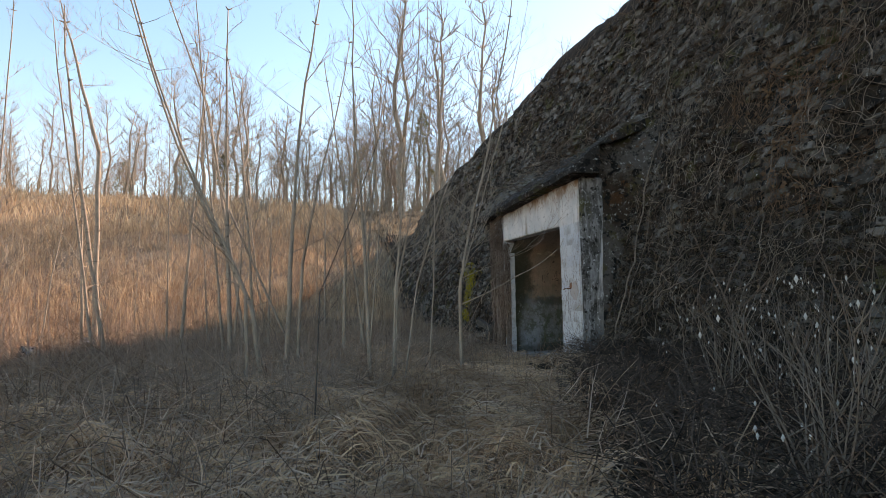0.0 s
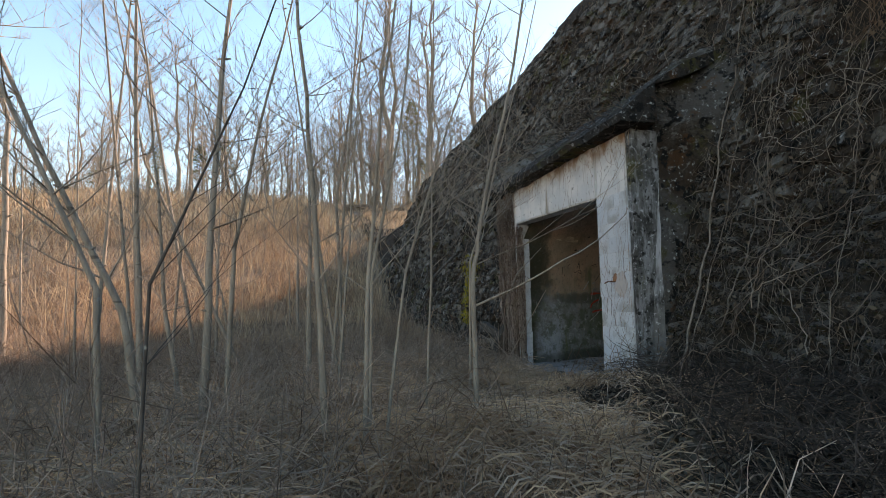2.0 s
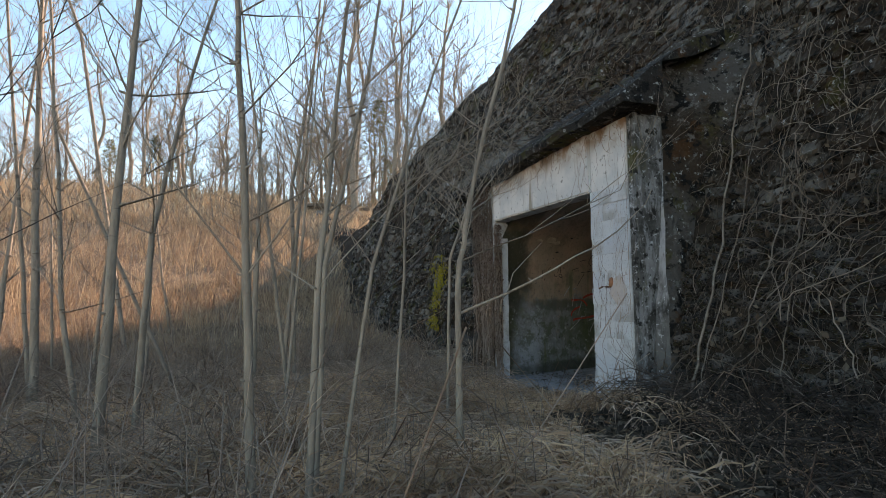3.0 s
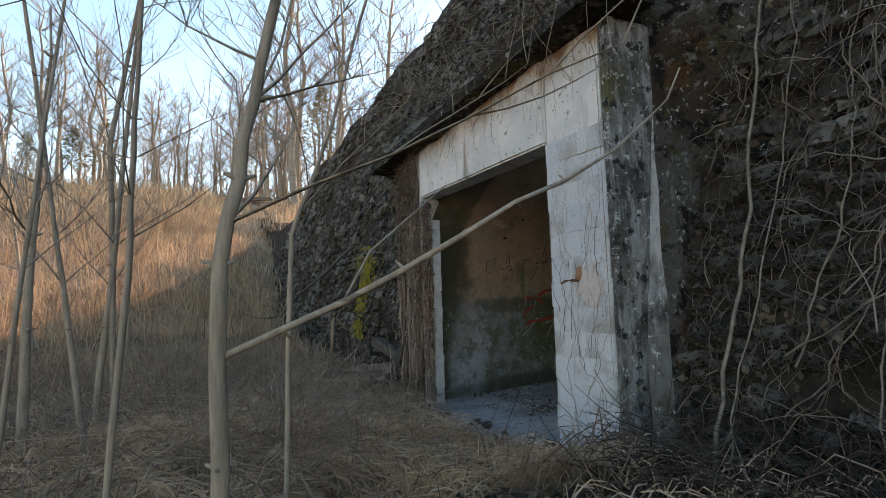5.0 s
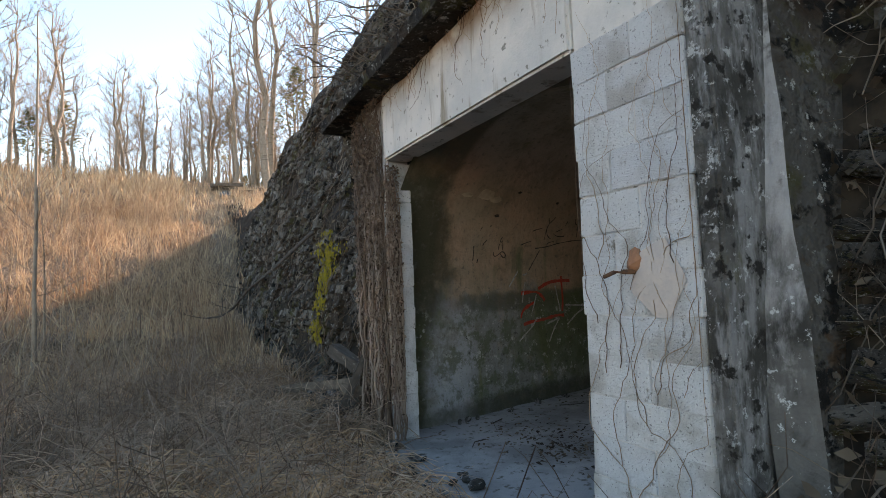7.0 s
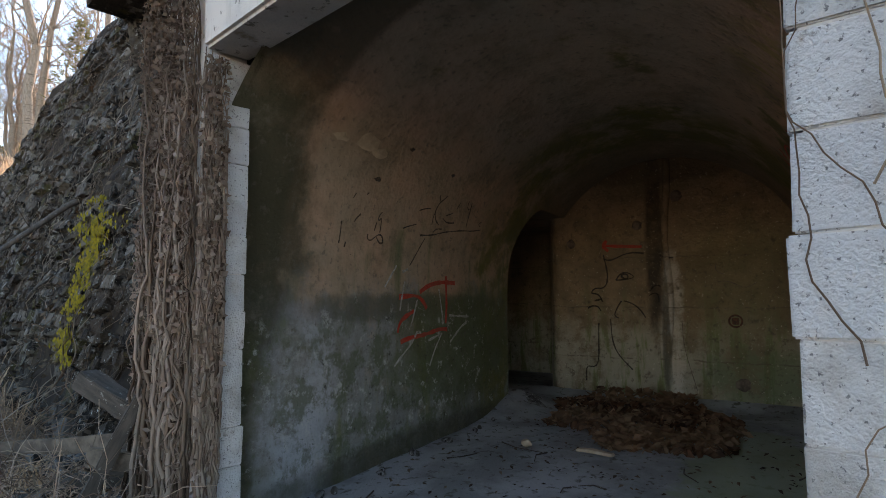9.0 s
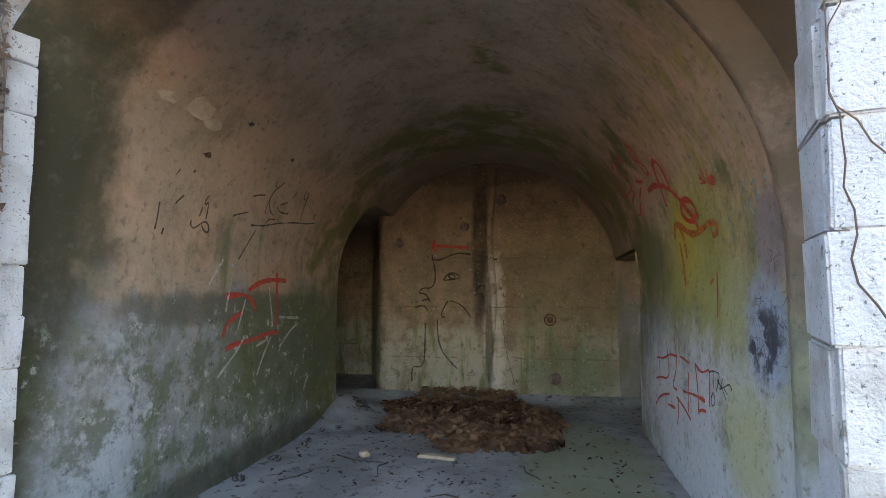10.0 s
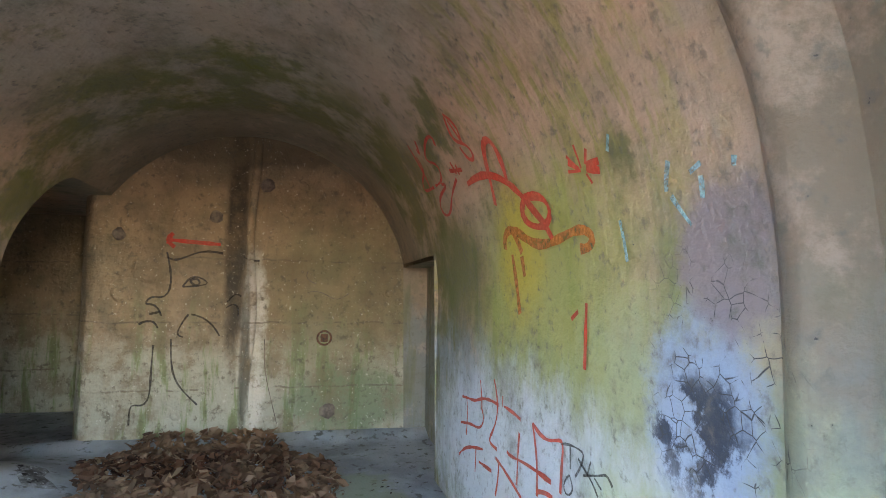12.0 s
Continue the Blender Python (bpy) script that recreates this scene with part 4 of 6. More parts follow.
strokes("graffiti", "black curling lines below the drawn face", "17.00,1.52 17.06,1.44 17.11,1.33 17.13,1.27 17.05,1.25; 17.37,1.16 17.38,0.83 17.38,0.57 17.42,0.46 17.50,0.45 17.59,0.50 17.59,0.24; 17.18,1.23 17.17,0.96 17.13,0.76 17.04,0.63 16.95,0.54 16.86,0.45; 16.97,1.52 16.84,1.50 16.71,1.39 16.64,1.26; 16.57,1.67 16.52,1.74 16.46,1.79 16.41,1.74; 16.58,1.60 16.49,1.68 16.42,1.60 16.44,1.50; 16.40,2.23 16.34,2.17 16.21,2.18", on_end, 0.013, BLACK)
strokes("graffiti", "faint scratched curves on the end wall", "15.62,2.07 15.66,2.00 15.60,1.93 15.52,1.91; 15.62,1.80 15.50,1.83 15.37,1.77 15.30,1.70 15.19,1.72 15.11,1.79; 16.12,1.22 16.11,0.95 16.09,0.77 16.03,0.53 15.94,0.19", on_end, 0.006, TIMBER)


def disc_lump(name, label, category, centre, radius, depth, material, seed):
    r = random.Random(seed)
    v, f = [Vector((centre[0] - depth, centre[1], centre[2]))], []
    for ring, (k, d) in enumerate(((0.7, depth), (1.0, 0.0))):
        for i in range(14):
            a = 2 * math.pi * i / 14
            q = radius * k * (1 + r.uniform(-0.12, 0.12))
            v.append(Vector((centre[0] - d, centre[1] + math.cos(a) * q, centre[2] + math.sin(a) * q)))
    for i in range(14):
        j = (i + 1) % 14
        f += [(0, 1 + i, 1 + j), (1 + i, 15 + i, 15 + j, 1 + j)]
    tagged(piece(name, mesh_of(name, v, f, material)), label, category)


for i, (y, z, q) in enumerate(((17.48, 2.06, 0.19), (17.81, 2.46, 0.08), (17.77, 1.76, 0.10), (16.14, 3.13, 0.10), (15.71, 3.13, 0.08), (15.34, 0.32, 0.10), (17.10, 0.33, 0.06), (16.74, 2.71, 0.08), (14.58, 1.80, 0.06))):
    disc_lump("plaster_patch", "round rough plaster patch over an old fixing", "patch", (END_X, y, z), q, 0.018, TIMBER if i % 2 else ENDWALL, i)


def build_ring():
    ring = thing("iron_ring", "rusty iron ring fixed to the end wall", "ring", at=(END_X - 0.03, 15.40, 1.23))
    t = Tubes()
    t.add([(-0.01, 0.085 * math.cos(a), 0.085 * math.sin(a)) for a in np.linspace(0, 2 * math.pi, 25)], 0.014, 0.014, 6)
    piece("hoop", t.mesh("hoop", RUST), ring)
    piece("plate", box_mesh("plate", (-0.02, -0.045, -0.05), (0.03, 0.045, 0.05), RUST, 0.006), ring)


build_ring()


def build_seam():
    # pale vertical plaster seam beside the dark water stain
    t = Tubes()
    t.add([(END_X - 0.005, 16.30 + 0.03 * math.sin(z * 3.1), z) for z in np.linspace(0.25, 3.72, 26)], 0.045, 0.055, 8)
    tagged(piece("trim_seam", t.mesh("seam", ENDWALL)), "raised vertical plaster seam", "seam", kind="structure")


build_seam()

for i, (x, s, q) in enumerate(((10.3, 3.02, 0.11), (10.5, 2.95, 0.08), (9.95, 2.98, 0.06), (10.62, 2.72, 0.04), (10.9, 3.1, 0.03), (11.8, 3.0, 0.03))):
    p, up = on_north(x, s, 0.02), on_north(x, s + 0.05, 0.02)
    along, rise = Vector((1, 0, 0)), (up - p).normalized()
    r = random.Random(60 + i)
    v = [p + along.cross(rise) * 0.012] + [p + (along * math.cos(a) * q * 1.5 + rise * math.sin(a) * q * 0.7) * r.uniform(0.6, 1.2) for a in np.linspace(0, 5.7, 10)]
    tagged(piece("plaster_spall", mesh_of("spall", v, [(0, k, k % 10 + 1) for k in range(1, 11)], PALE if i < 3 else BLACK)), "small spalled patch of bare plaster on the vault", "spall")

turn_inside(outside)


# ---- doorway details ----
def build_blocks():
    # painted concrete blocks of the south pier's face and of the reveals
    def course(parent, make, z0, z1, h=0.212):
        z, row = z0, 0
        while z < z1:
            make(parent, z, min(z + h, z1) - 0.003, row)
            z, row = z + h, row + 1

    meshes = {}

    def block(parent, lo, hi, seed):
        key = tuple(round(b - a, 2) for a, b in zip(lo, hi)) + (seed % 3,)
        if key not in meshes:
            s = [(b - a) / 2 for a, b in zip(lo, hi)]
            me = box_mesh("block", [-c for c in s], s, BLOCK, 0.005)
            for vert in me.vertices:
                vert.co += noise.noise_vector(vert.co * 9.0 + Vector((seed % 3 * 5.0, 0, 0))) * 0.009
            meshes[key] = me
        piece("block", meshes[key], parent, m=pose(*[(a + b) / 2 + rng.uniform(-0.003, 0.003) for a, b in zip(lo, hi)]))

    def south_face(parent, z0, z1, row):
        cut = 14.42 if row % 2 else 14.60
        block(parent, (8.016, 14.112 + rng.uniform(-0.01, 0.008), z0), (8.06, cut - 0.002, z1), row)
        block(parent, (8.018, cut + 0.002, z0), (8.06, 14.855 + rng.uniform(-0.008, 0.012), z1), row + 1)

    def south_reveal(parent, z0, z1, row):
        block(parent, (8.064, 14.83, z0), (8.275, 14.858 + rng.uniform(-0.01, 0.014), z1), row)

    def north_reveal(parent, z0, z1, row):
        block(parent, (8.022, 17.635 + rng.uniform(-0.012, 0.008), z0), (8.275, 17.67, z1), row)

    course(pier_south, south_face, -0.2, 2.76)
    course(pier_south, south_reveal, -0.2, 2.74)
    course(pier_north, north_reveal, -0.2, 2.74)


build_blocks()


def build_buttress():
    # pale leaning strip in the angle between portal and bank
    n, v, f = 14, [], []
    for i in range(n + 1):
        z = -0.3 + 3.85 * i / n
        y = 13.70 + 0.105 * z + 0.02 * noise.noise((z * 2, 1, 1))
        x = 8.18 + 0.10 * z
        w = 0.20
        for a, b in ((0, 0.0), (-0.02, w), (0.9, w + 0.1), (0.9, -0.1)):
            v.append((x + a + 0.02 * noise.noise((z * 4, b * 8, 2)), y + b, z))
    for i in range(n):
        for j in range(4):
            f.append((i * 4 + j, i * 4 + (j + 1) % 4, i * 4 + 4 + (j + 1) % 4, i * 4 + 4 + j))
    f += [(0, 1, 2, 3), tuple(n * 4 + j for j in range(4))]
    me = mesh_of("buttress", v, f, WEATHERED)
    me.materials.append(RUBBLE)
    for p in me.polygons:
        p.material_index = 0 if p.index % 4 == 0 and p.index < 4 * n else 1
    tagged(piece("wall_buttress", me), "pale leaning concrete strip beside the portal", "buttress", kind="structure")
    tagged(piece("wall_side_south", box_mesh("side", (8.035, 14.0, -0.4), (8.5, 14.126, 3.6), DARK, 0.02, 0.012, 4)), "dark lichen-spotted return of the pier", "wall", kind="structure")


build_buttress()


def build_bolt():
    bolt = thing("iron_hinge_pin", "rusty hinge pin stub in a broken patch of the pier", "hinge pin", at=(8.02, 14.47, 1.50))
    t = Tubes()
    t.add([(0.03, 0, 0), (-0.09, 0.0, 0.0), (-0.11, 0.04, 0.0), (-0.11, 0.11, -0.02)], 0.013, 0.010, 8)
    piece("pin", t.mesh("pin", RUST), bolt)
    v = [Vector((-0.05, 0, 0.03))] + [Vector((0.0, 0.07 * math.cos(a) * rng.uniform(0.7, 1.2), 0.05 + 0.07 * math.sin(a) * rng.uniform(0.7, 1.2))) for a in np.linspace(0, 5.9, 12)]
    piece("broken_brick", mesh_of("broken brick", v, [(0, k, k % 12 + 1) for k in range(1, 13)], make_plain("brick dust", (0.34, 0.15, 0.08), (0.26, 0.12, 0.07), 20.0)), bolt, "orange broken brick core")
    v = [Vector((-0.012, -0.12, -0.02))] + [Vector((-0.004, -0.13 + 0.17 * math.cos(a) * rng.uniform(0.7, 1.1), -0.03 + 0.21 * math.sin(a) * rng.uniform(0.7, 1.1))) for a in np.linspace(0, 5.9, 12)]
    tagged(piece("plaster_patch", mesh_of("patch", v, [(0, k, k % 12 + 1) for k in range(1, 13)], make_plain("pinkish mortar", (0.52, 0.45, 0.40), (0.46, 0.41, 0.38), 14.0)), m=pose(8.012, 14.47, 1.50)), "smooth pinkish mortar patch on the pier", "patch")


build_bolt()


def creeper(name, label, runs, material, group=""):
    t = Tubes()
    for pts, r0, r1 in runs:
        t.add(pts, r0, r1, 5)
    return tagged(piece(name, t.mesh(name, material)), label, "vine", group, "stuff")


def pier_vines():
    runs, r = [], random.Random(21)
    # thick mat of old ivy stems on the north pier
    for i in range(230):
        y, z = r.uniform(17.72, 18.34), r.uniform(-0.1, 0.6)
        top, x = r.uniform(1.2, 3.45), 8.03 - abs(r.gauss(0.0, 0.05))
        pts = []
        while z < top:
            pts.append((x + r.uniform(-0.02, 0.02), y, z))
            y = min(18.38, max(17.69, y + r.uniform(-0.035, 0.035)))
            z += r.uniform(0.06, 0.14)
        runs.append((pts, r.uniform(0.006, 0.018), 0.003))
    for i in range(420):
        y, z = r.uniform(17.68, 18.34), 0.2 + 3.2 * r.random() ** 0.7
        pts, a = [], r.uniform(0, 6.28)
        for _ in range(9):
            pts.append((7.97 - r.random() * 0.06, min(18.38, max(17.66, y)), z))
            a += r.uniform(-0.7, 0.7)
            y, z = y + 0.05 * math.cos(a), z + 0.05 * math.sin(a)
        runs.append((pts, 0.005, 0.002))
    # stems that turn the corner into the reveal
    for i in range(110):
        z, x = r.uniform(-0.1, 1.4), r.uniform(8.0, 8.12)
        top, pts = z + r.uniform(0.6, 2.2), []
        while z < min(top, 2.75):
            pts.append((x, 17.615 - r.random() * 0.03, z))
            x = min(8.13, max(7.99, x + r.uniform(-0.03, 0.028)))
            z += r.uniform(0.06, 0.13)
        if len(pts) > 3:
            runs.append((pts, r.uniform(0.005, 0.013), 0.003))
    v, f = [], []
    for i in range(700):
        p = Vector((r.uniform(7.97, 8.13), 17.60 - r.random() * 0.03, 0.2 + 2.5 * r.random() ** 0.7))
        u = Vector((r.uniform(-1, 1), r.uniform(-1, 1), r.uniform(-1, 1))).normalized() * r.uniform(0.01, 0.03)
        w = Vector((r.uniform(-1, 1), r.uniform(-1, 1), r.uniform(-1, 1))).cross(u).normalized() * 0.014
        n = len(v)
        v += [p - u, p + w, p + u, p - w]
        f.append((n, n + 1, n + 2, n + 3))
    for i in range(2200):
        p = Vector((7.99 - r.random() * 0.10, r.uniform(17.69, 18.36), 0.3 + 3.15 * r.random() ** 0.6))
        u = Vector((r.uniform(-1, 1), r.uniform(-1, 1), r.uniform(-1, 1))).normalized() * r.uniform(0.01, 0.03)
        w = Vector((r.uniform(-1, 1), r.uniform(-1, 1), r.uniform(-1, 1))).cross(u).normalized() * 0.014
        n = len(v)
        v += [p - u, p + w, p + u, p - w]
        f.append((n, n + 1, n + 2, n + 3))
    tagged(piece("ivy_leaves", mesh_of("ivy leaves", v, f, IVY)), "crumpled dead ivy leaves on the pier", "leaves", kind="stuff")
    creeper("ivy_stems", "dense mat of old brown ivy stems on the pier", runs, IVY)
    runs = []
    # thin creepers on the south pier and the lintel
    for i in range(17):
        y, z, a = r.uniform(14.15, 14.82), r.uniform(0.0, 1.6), math.pi / 2
        pts = []
        for _ in range(r.randrange(20, 56)):
            pts.append((8.008 - r.random() * 0.008, min(14.85, max(14.12, y)), z))
            a += r.uniform(-0.55, 0.55) + (math.pi / 2 - a) * 0.16
            y, z = y + 0.045 * math.cos(a), min(3.5, z + 0.045 * math.sin(a))
        runs.append((pts, r.uniform(0.0015, 0.003), 0.0008))
    for i in range(46):
        y, z, a = r.uniform(14.2, 17.8), 3.52, -math.pi / 2
        pts = []
        for _ in range(r.randrange(5, 16)):
            pts.append((7.985 - r.random() * 0.02, y, max(2.86, z)))
            a += r.uniform(-0.7, 0.7)
            y, z = y + 0.05 * math.cos(a), z + 0.05 * math.sin(a)
        runs.append((pts, 0.003, 0.0012))
    creeper("creeper_stems", "thin dry creeper stems on pale concrete", runs, CANE)


pier_vines()


def bank_vines():
    r = random.Random(5)
    runs = []
    for i in range(3000):
        y = r.choice((r.uniform(7.5, 14.0), r.uniform(7.5, 14.0), r.uniform(14.0, 30)))
        z = r.uniform(0.0, bank_top(y) - 0.4)
        if 13.9 < y < 18.3 and z < 4.2:
            z = r.uniform(4.4, 8)
        a, pts, up = r.gauss(math.pi / 2, 0.9), [], r.random() < 0.7
        for _ in range(r.randrange(8, 24)):
            if z < 0.02 or z > bank_top(y) or (14.0 < y < 18.2 and z < 4.2):
                break
            pts.append(bank_point(y, z, r.uniform(0.03, 0.14)))
            a += r.uniform(-0.5, 0.5) + ((math.pi / 2 - a) * 0.12 if up else 0)
            y, z = y + 0.11 * math.cos(a), z + 0.11 * math.sin(a)
        if len(pts) > 3:
            runs.append((pts, r.uniform(0.002, 0.0055), 0.001))
    creeper("creeper_stems", "tangle of dry creepers on the stone bank", runs, BANKSTEM)
    runs = []
    for i in range(260):
        y = r.choice((r.uniform(8.5, 13.9), r.uniform(13.9, 24)))
        z = r.uniform(4.3, 7.5) if 13.9 < y < 18.3 else r.uniform(0.3, min(6.0, bank_top(y) - 0.5))
        a, pts = r.gauss(math.pi / 2, 1.2), []
        for _ in range(r.randrange(10, 30)):
            if z < 0.05 or z > bank_top(y) or (14.0 < y < 18.2 and z < 4.25):
                break
            pts.append(bank_point(y, z, r.uniform(0.10, 0.20)))
            a += r.uniform(-0.4, 0.4)
            y, z = y + 0.10 * math.cos(a), z + 0.10 * math.sin(a)
        if len(pts) > 4:
            runs.append((pts, r.uniform(0.003, 0.007), 0.0015))
    creeper("creeper_stems", "pale woody creepers sprawling over the stone bank", runs, VINEPALE)
    # leading vines of their own
    for y, z0, z1, rad, drift in ((13.31, 0.1, 6.2, 0.015, 0.05), (13.22, 0.1, 5.2, 0.007, -0.1), (12.4, 0.2, 5.0, 0.007, 0.15), (11.6, 0.1, 4.2, 0.006, -0.1), (12.9, 0.9, 4.4, 0.008, -0.5), (10.6, 0.1, 4.0, 0.007, 0.2)):
        t, pts, yy = Tubes(), [], y
        for z in np.linspace(z0, z1, 34):
            pts.append(bank_point(yy, z, 0.12 + 0.05 * noise.noise((z, y, 0))))
            yy += drift / 34 + r.uniform(-0.03, 0.03)
        vine = thing("vine", "long bare woody vine climbing the stone bank", "vine", "climbing vines", tuple(pts[0]))
        t.add([p - pts[0] for p in pts], rad, rad * 0.5, 7)
        piece("stem", t.mesh("stem", VINEBARK), vine)
    v, f = [], []
    for i in range(9000):
        y = r.choice((r.uniform(7, 14.0), r.uniform(10, 14.0), r.uniform(14, 26)))
        z = r.random() ** 1.2 * (bank_top(y) - 0.2)
        if 13.9 < y < 18.3 and z < 4.3:
            continue
        p, s = bank_point(y, z, r.uniform(0.02, 0.13)), r.uniform(0.02, 0.05)
        u = Vector((r.uniform(-1, 1), r.uniform(-1, 1), r.uniform(-1, 1))).normalized() * s
        w = Vector((r.uniform(-1, 1), r.uniform(-1, 1), r.uniform(-1, 1))).cross(u).normalized() * s * 0.6
        n = len(v)
        v += [p - u, p + w, p + u, p - w]
        f.append((n, n + 1, n + 2, n + 3))
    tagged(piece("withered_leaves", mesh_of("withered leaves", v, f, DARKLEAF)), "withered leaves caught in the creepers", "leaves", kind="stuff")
    runs = []
    for i in range(150):
        y = r.uniform(13.7, 18.9)
        p = Vector((7.75 + r.random() * 0.9, y, 3.75 + r.random() * 0.4))
        d = Vector((-0.5, r.uniform(-0.7, 0.7), r.uniform(0.1, 0.9))).normalized()
        pts = []
        for _ in range(r.randrange(6, 16)):
            pts.append(tuple(p))
            d = (d + Vector((r.uniform(-0.4, 0.2), r.uniform(-0.5, 0.5), r.uniform(-0.55, 0.35)))).normalized()
            p = p + d * 0.09
        runs.append((pts, r.uniform(0.004, 0.010), 0.002))
    creeper("creeper_stems", "bare roots and creepers overhanging the cornice", runs, STEM)


bank_vines()


def north_moss():
    v, f, r = [], [], random.Random(9)
    for i in range(1250):
        k = r.random()
        z = 0.7 + 1.85 * k
        if noise.noise((z * 3.1, 7.0, 2.0)) < -0.12 + 0.4 * r.random() - 0.2:
            continue
        y = 21.35 + 0.75 * k + r.gauss(0, 0.34) * (0.4 + noise.noise((z * 2.0, 3.0, 1.0)) ** 2 * 4)
        p = bank_point(y, z, 0.09 + 0.10 * r.random())
        s = r.uniform(0.016, 0.04)
        n = len(v)
        v += [p + Vector((-s * 0.6, 0, 0)), p + Vector((0, s, 0)), p + Vector((0, -s * 0.5, s)), p + Vector((0, -s * 0.5, -s))]
        f += [(n, n + 1, n + 2), (n, n + 2, n + 3), (n, n + 3, n + 1)]
    tagged(piece("moss", mesh_of("moss", v, f, MOSS)), "bright yellow-green moss streak on the stone bank", "moss", kind="stuff")


north_moss()


def timber(name, label, a, b, w, h, seed, material=TIMBER):
    a, b = Vector(a), Vector(b)
    l = (b - a).length
    me = box_mesh(name, (-w / 2, -h / 2, 0), (w / 2, h / 2, l), material, 0.008, 0.02, 4)
    tagged(piece(name, me, m=Matrix.Translation(a) @ (b - a).to_track_quat("Z", "Y").to_matrix().to_4x4()), label, "timber", "fallen timbers")


timber("broken_plank", "split weathered plank lying in rubble", (7.35, 20.0, 0.25), (8.05, 18.35, 0.50), 0.045, 0.10, 1)
timber("rotten_post", "rotten leaning post against the pier", (7.6, 18.35, 0.0), (8.0, 18.25, 0.85), 0.09, 0.08, 2, DARKBARK)
timber("broken_plank", "broken board propped on the rubble", (7.75, 18.5, 0.42), (8.05, 18.12, 0.38), 0.04, 0.12, 3)
timber("rotten_log", "short dark rotten log", (8.0, 19.6, 0.75), (8.25, 19.1, 0.5), 0.16, 0.14, 4, DARKBARK)
timber("rotten_log", "short dark rotten log", (7.7, 19.1, 0.1), (8.1, 18.6, 0.25), 0.14, 0.12, 5, DARKBARK)


def stone(name, label, at, size, seed, material, category="stone", group=""):
    bm = bmesh.new()
    bmesh.ops.create_icosphere(bm, subdivisions=2, radius=1.0)
    for v in bm.verts:
        k = 1 + 0.35 * noise.noise(v.co * 1.3 + Vector((seed, 0, 0)))
        v.co = Vector((v.co.x * size[0], v.co.y * size[1], v.co.z * size[2])) * k
    me = bpy.data.meshes.new(name)
    bm.to_mesh(me)
    bm.free()
    me.materials.append(material)
    return tagged(piece(name, me, m=pose(*at, 0, 0, seed * 40)), label, category, group)


for i in range(9):
    x, y = 7.7 + rng.uniform(-0.25, 0.5), 18.3 + rng.uniform(0, 1.6)
    stone("rubble_stone", "dark broken stone beside the pier", (x, y, height(x, y) + 0.05), (rng.uniform(0.08, 0.2), rng.uniform(0.08, 0.2), rng.uniform(0.06, 0.14)), 20 + i, DARK, "stone", "rubble by the pier")
stone("boulder", "dark weathered stump at the edge of the shade", (-1.77, 20.5, height(-1.77, 20.5) + 0.25), (0.45, 0.2, 0.28), 3, DARK, "boulder")
stone("boulder", "dark weathered stump at the edge of the shade", (-1.9, 17.4, height(-1.9, 17.4) + 0.2), (0.22, 0.18, 0.28), 5, DARK, "boulder")
for i in range(7):
    x, y = rng.uniform(10.6, 13.8), rng.uniform(52.4, 53.8)
    timber("fallen_log", "grey fallen log on the heap at the slope's edge", (x - 0.9, y, height(x, y) + 0.1 + 0.12 * i), (x + 0.9, y + rng.uniform(-0.4, 0.4), height(x, y) + 0.2 + 0.12 * i), 0.22, 0.22, i)
for i in range(8):
    x, y = rng.uniform(10.4, 13.8), rng.uniform(51.2, 52.6)
    stone("heap_stone", "dark stone in the ruined heap on the slope", (x, y, height(x, y) + 0.15), (rng.uniform(0.3, 0.6), 0.35, rng.uniform(0.25, 0.45)), 40 + i, DARK, "stone", "ruined heap")

# ---- on the chamber floor ----
outside = set(bpy.data.objects)


def leaf_litter(name, label, spots, size, material, curl=0.6):
    v, f = [], []
    for x, y, z in spots:
        a, tilt, s = rng.uniform(0, 6.28), rng.uniform(-curl, curl), size * rng.uniform(0.6, 1.4)
        u = Vector((math.cos(a), math.sin(a), tilt * 0.6)) * s
        w = Vector((-math.sin(a), math.cos(a), rng.uniform(-curl, curl))) * s * 0.45
        p = Vector((x, y, z))
        n = len(v)
        v += [p - u, p + w + Vector((0, 0, s * 0.2)), p + u, p - w + Vector((0, 0, s * 0.2)), p]
        f += [(n, n + 4, n + 1), (n + 4, n + 2, n + 1), (n, n + 3, n + 4), (n + 4, n + 3, n + 2)]
    tagged(piece(name, mesh_of(name, v, f, material)), label, "leaves", kind="stuff")


pile = []
while len(pile) < 2900:
    x, y = rng.uniform(12.2, 15.6), rng.uniform(15.1, 17.9)
    k = noise.noise((x * 1.5, y * 1.5, 4.0)) * 0.5
    edge = ((x - 14.3) / 1.75) ** 2 + ((y - 16.5 - 0.15 * (x - 14.2)) / 1.25) ** 2
    if edge + k < 0.9:
        pile.append((x, y, 0.02 + max(0, 0.9 - edge) * 0.10 * rng.random() + 0.16 * max(0, 1 - abs(x - 15.75) / 0.5)))
leaf_litter("leaf_litter", "heap of brown fallen leaves on the chamber floor", pile, 0.066, PILELEAF, 1.3)
loose = [(rng.uniform(9.2, 14), rng.uniform(14.6, 18.1), 0.02) for _ in range(500)] + [(rng.gauss(9.9, 0.35), rng.gauss(16.4, 0.45), 0.03 + 0.03 * rng.random()) for _ in range(420)]
leaf_litter("leaf_litter", "scattered dead leaves and crumbs on concrete", loose, 0.026, DARKLEAF)
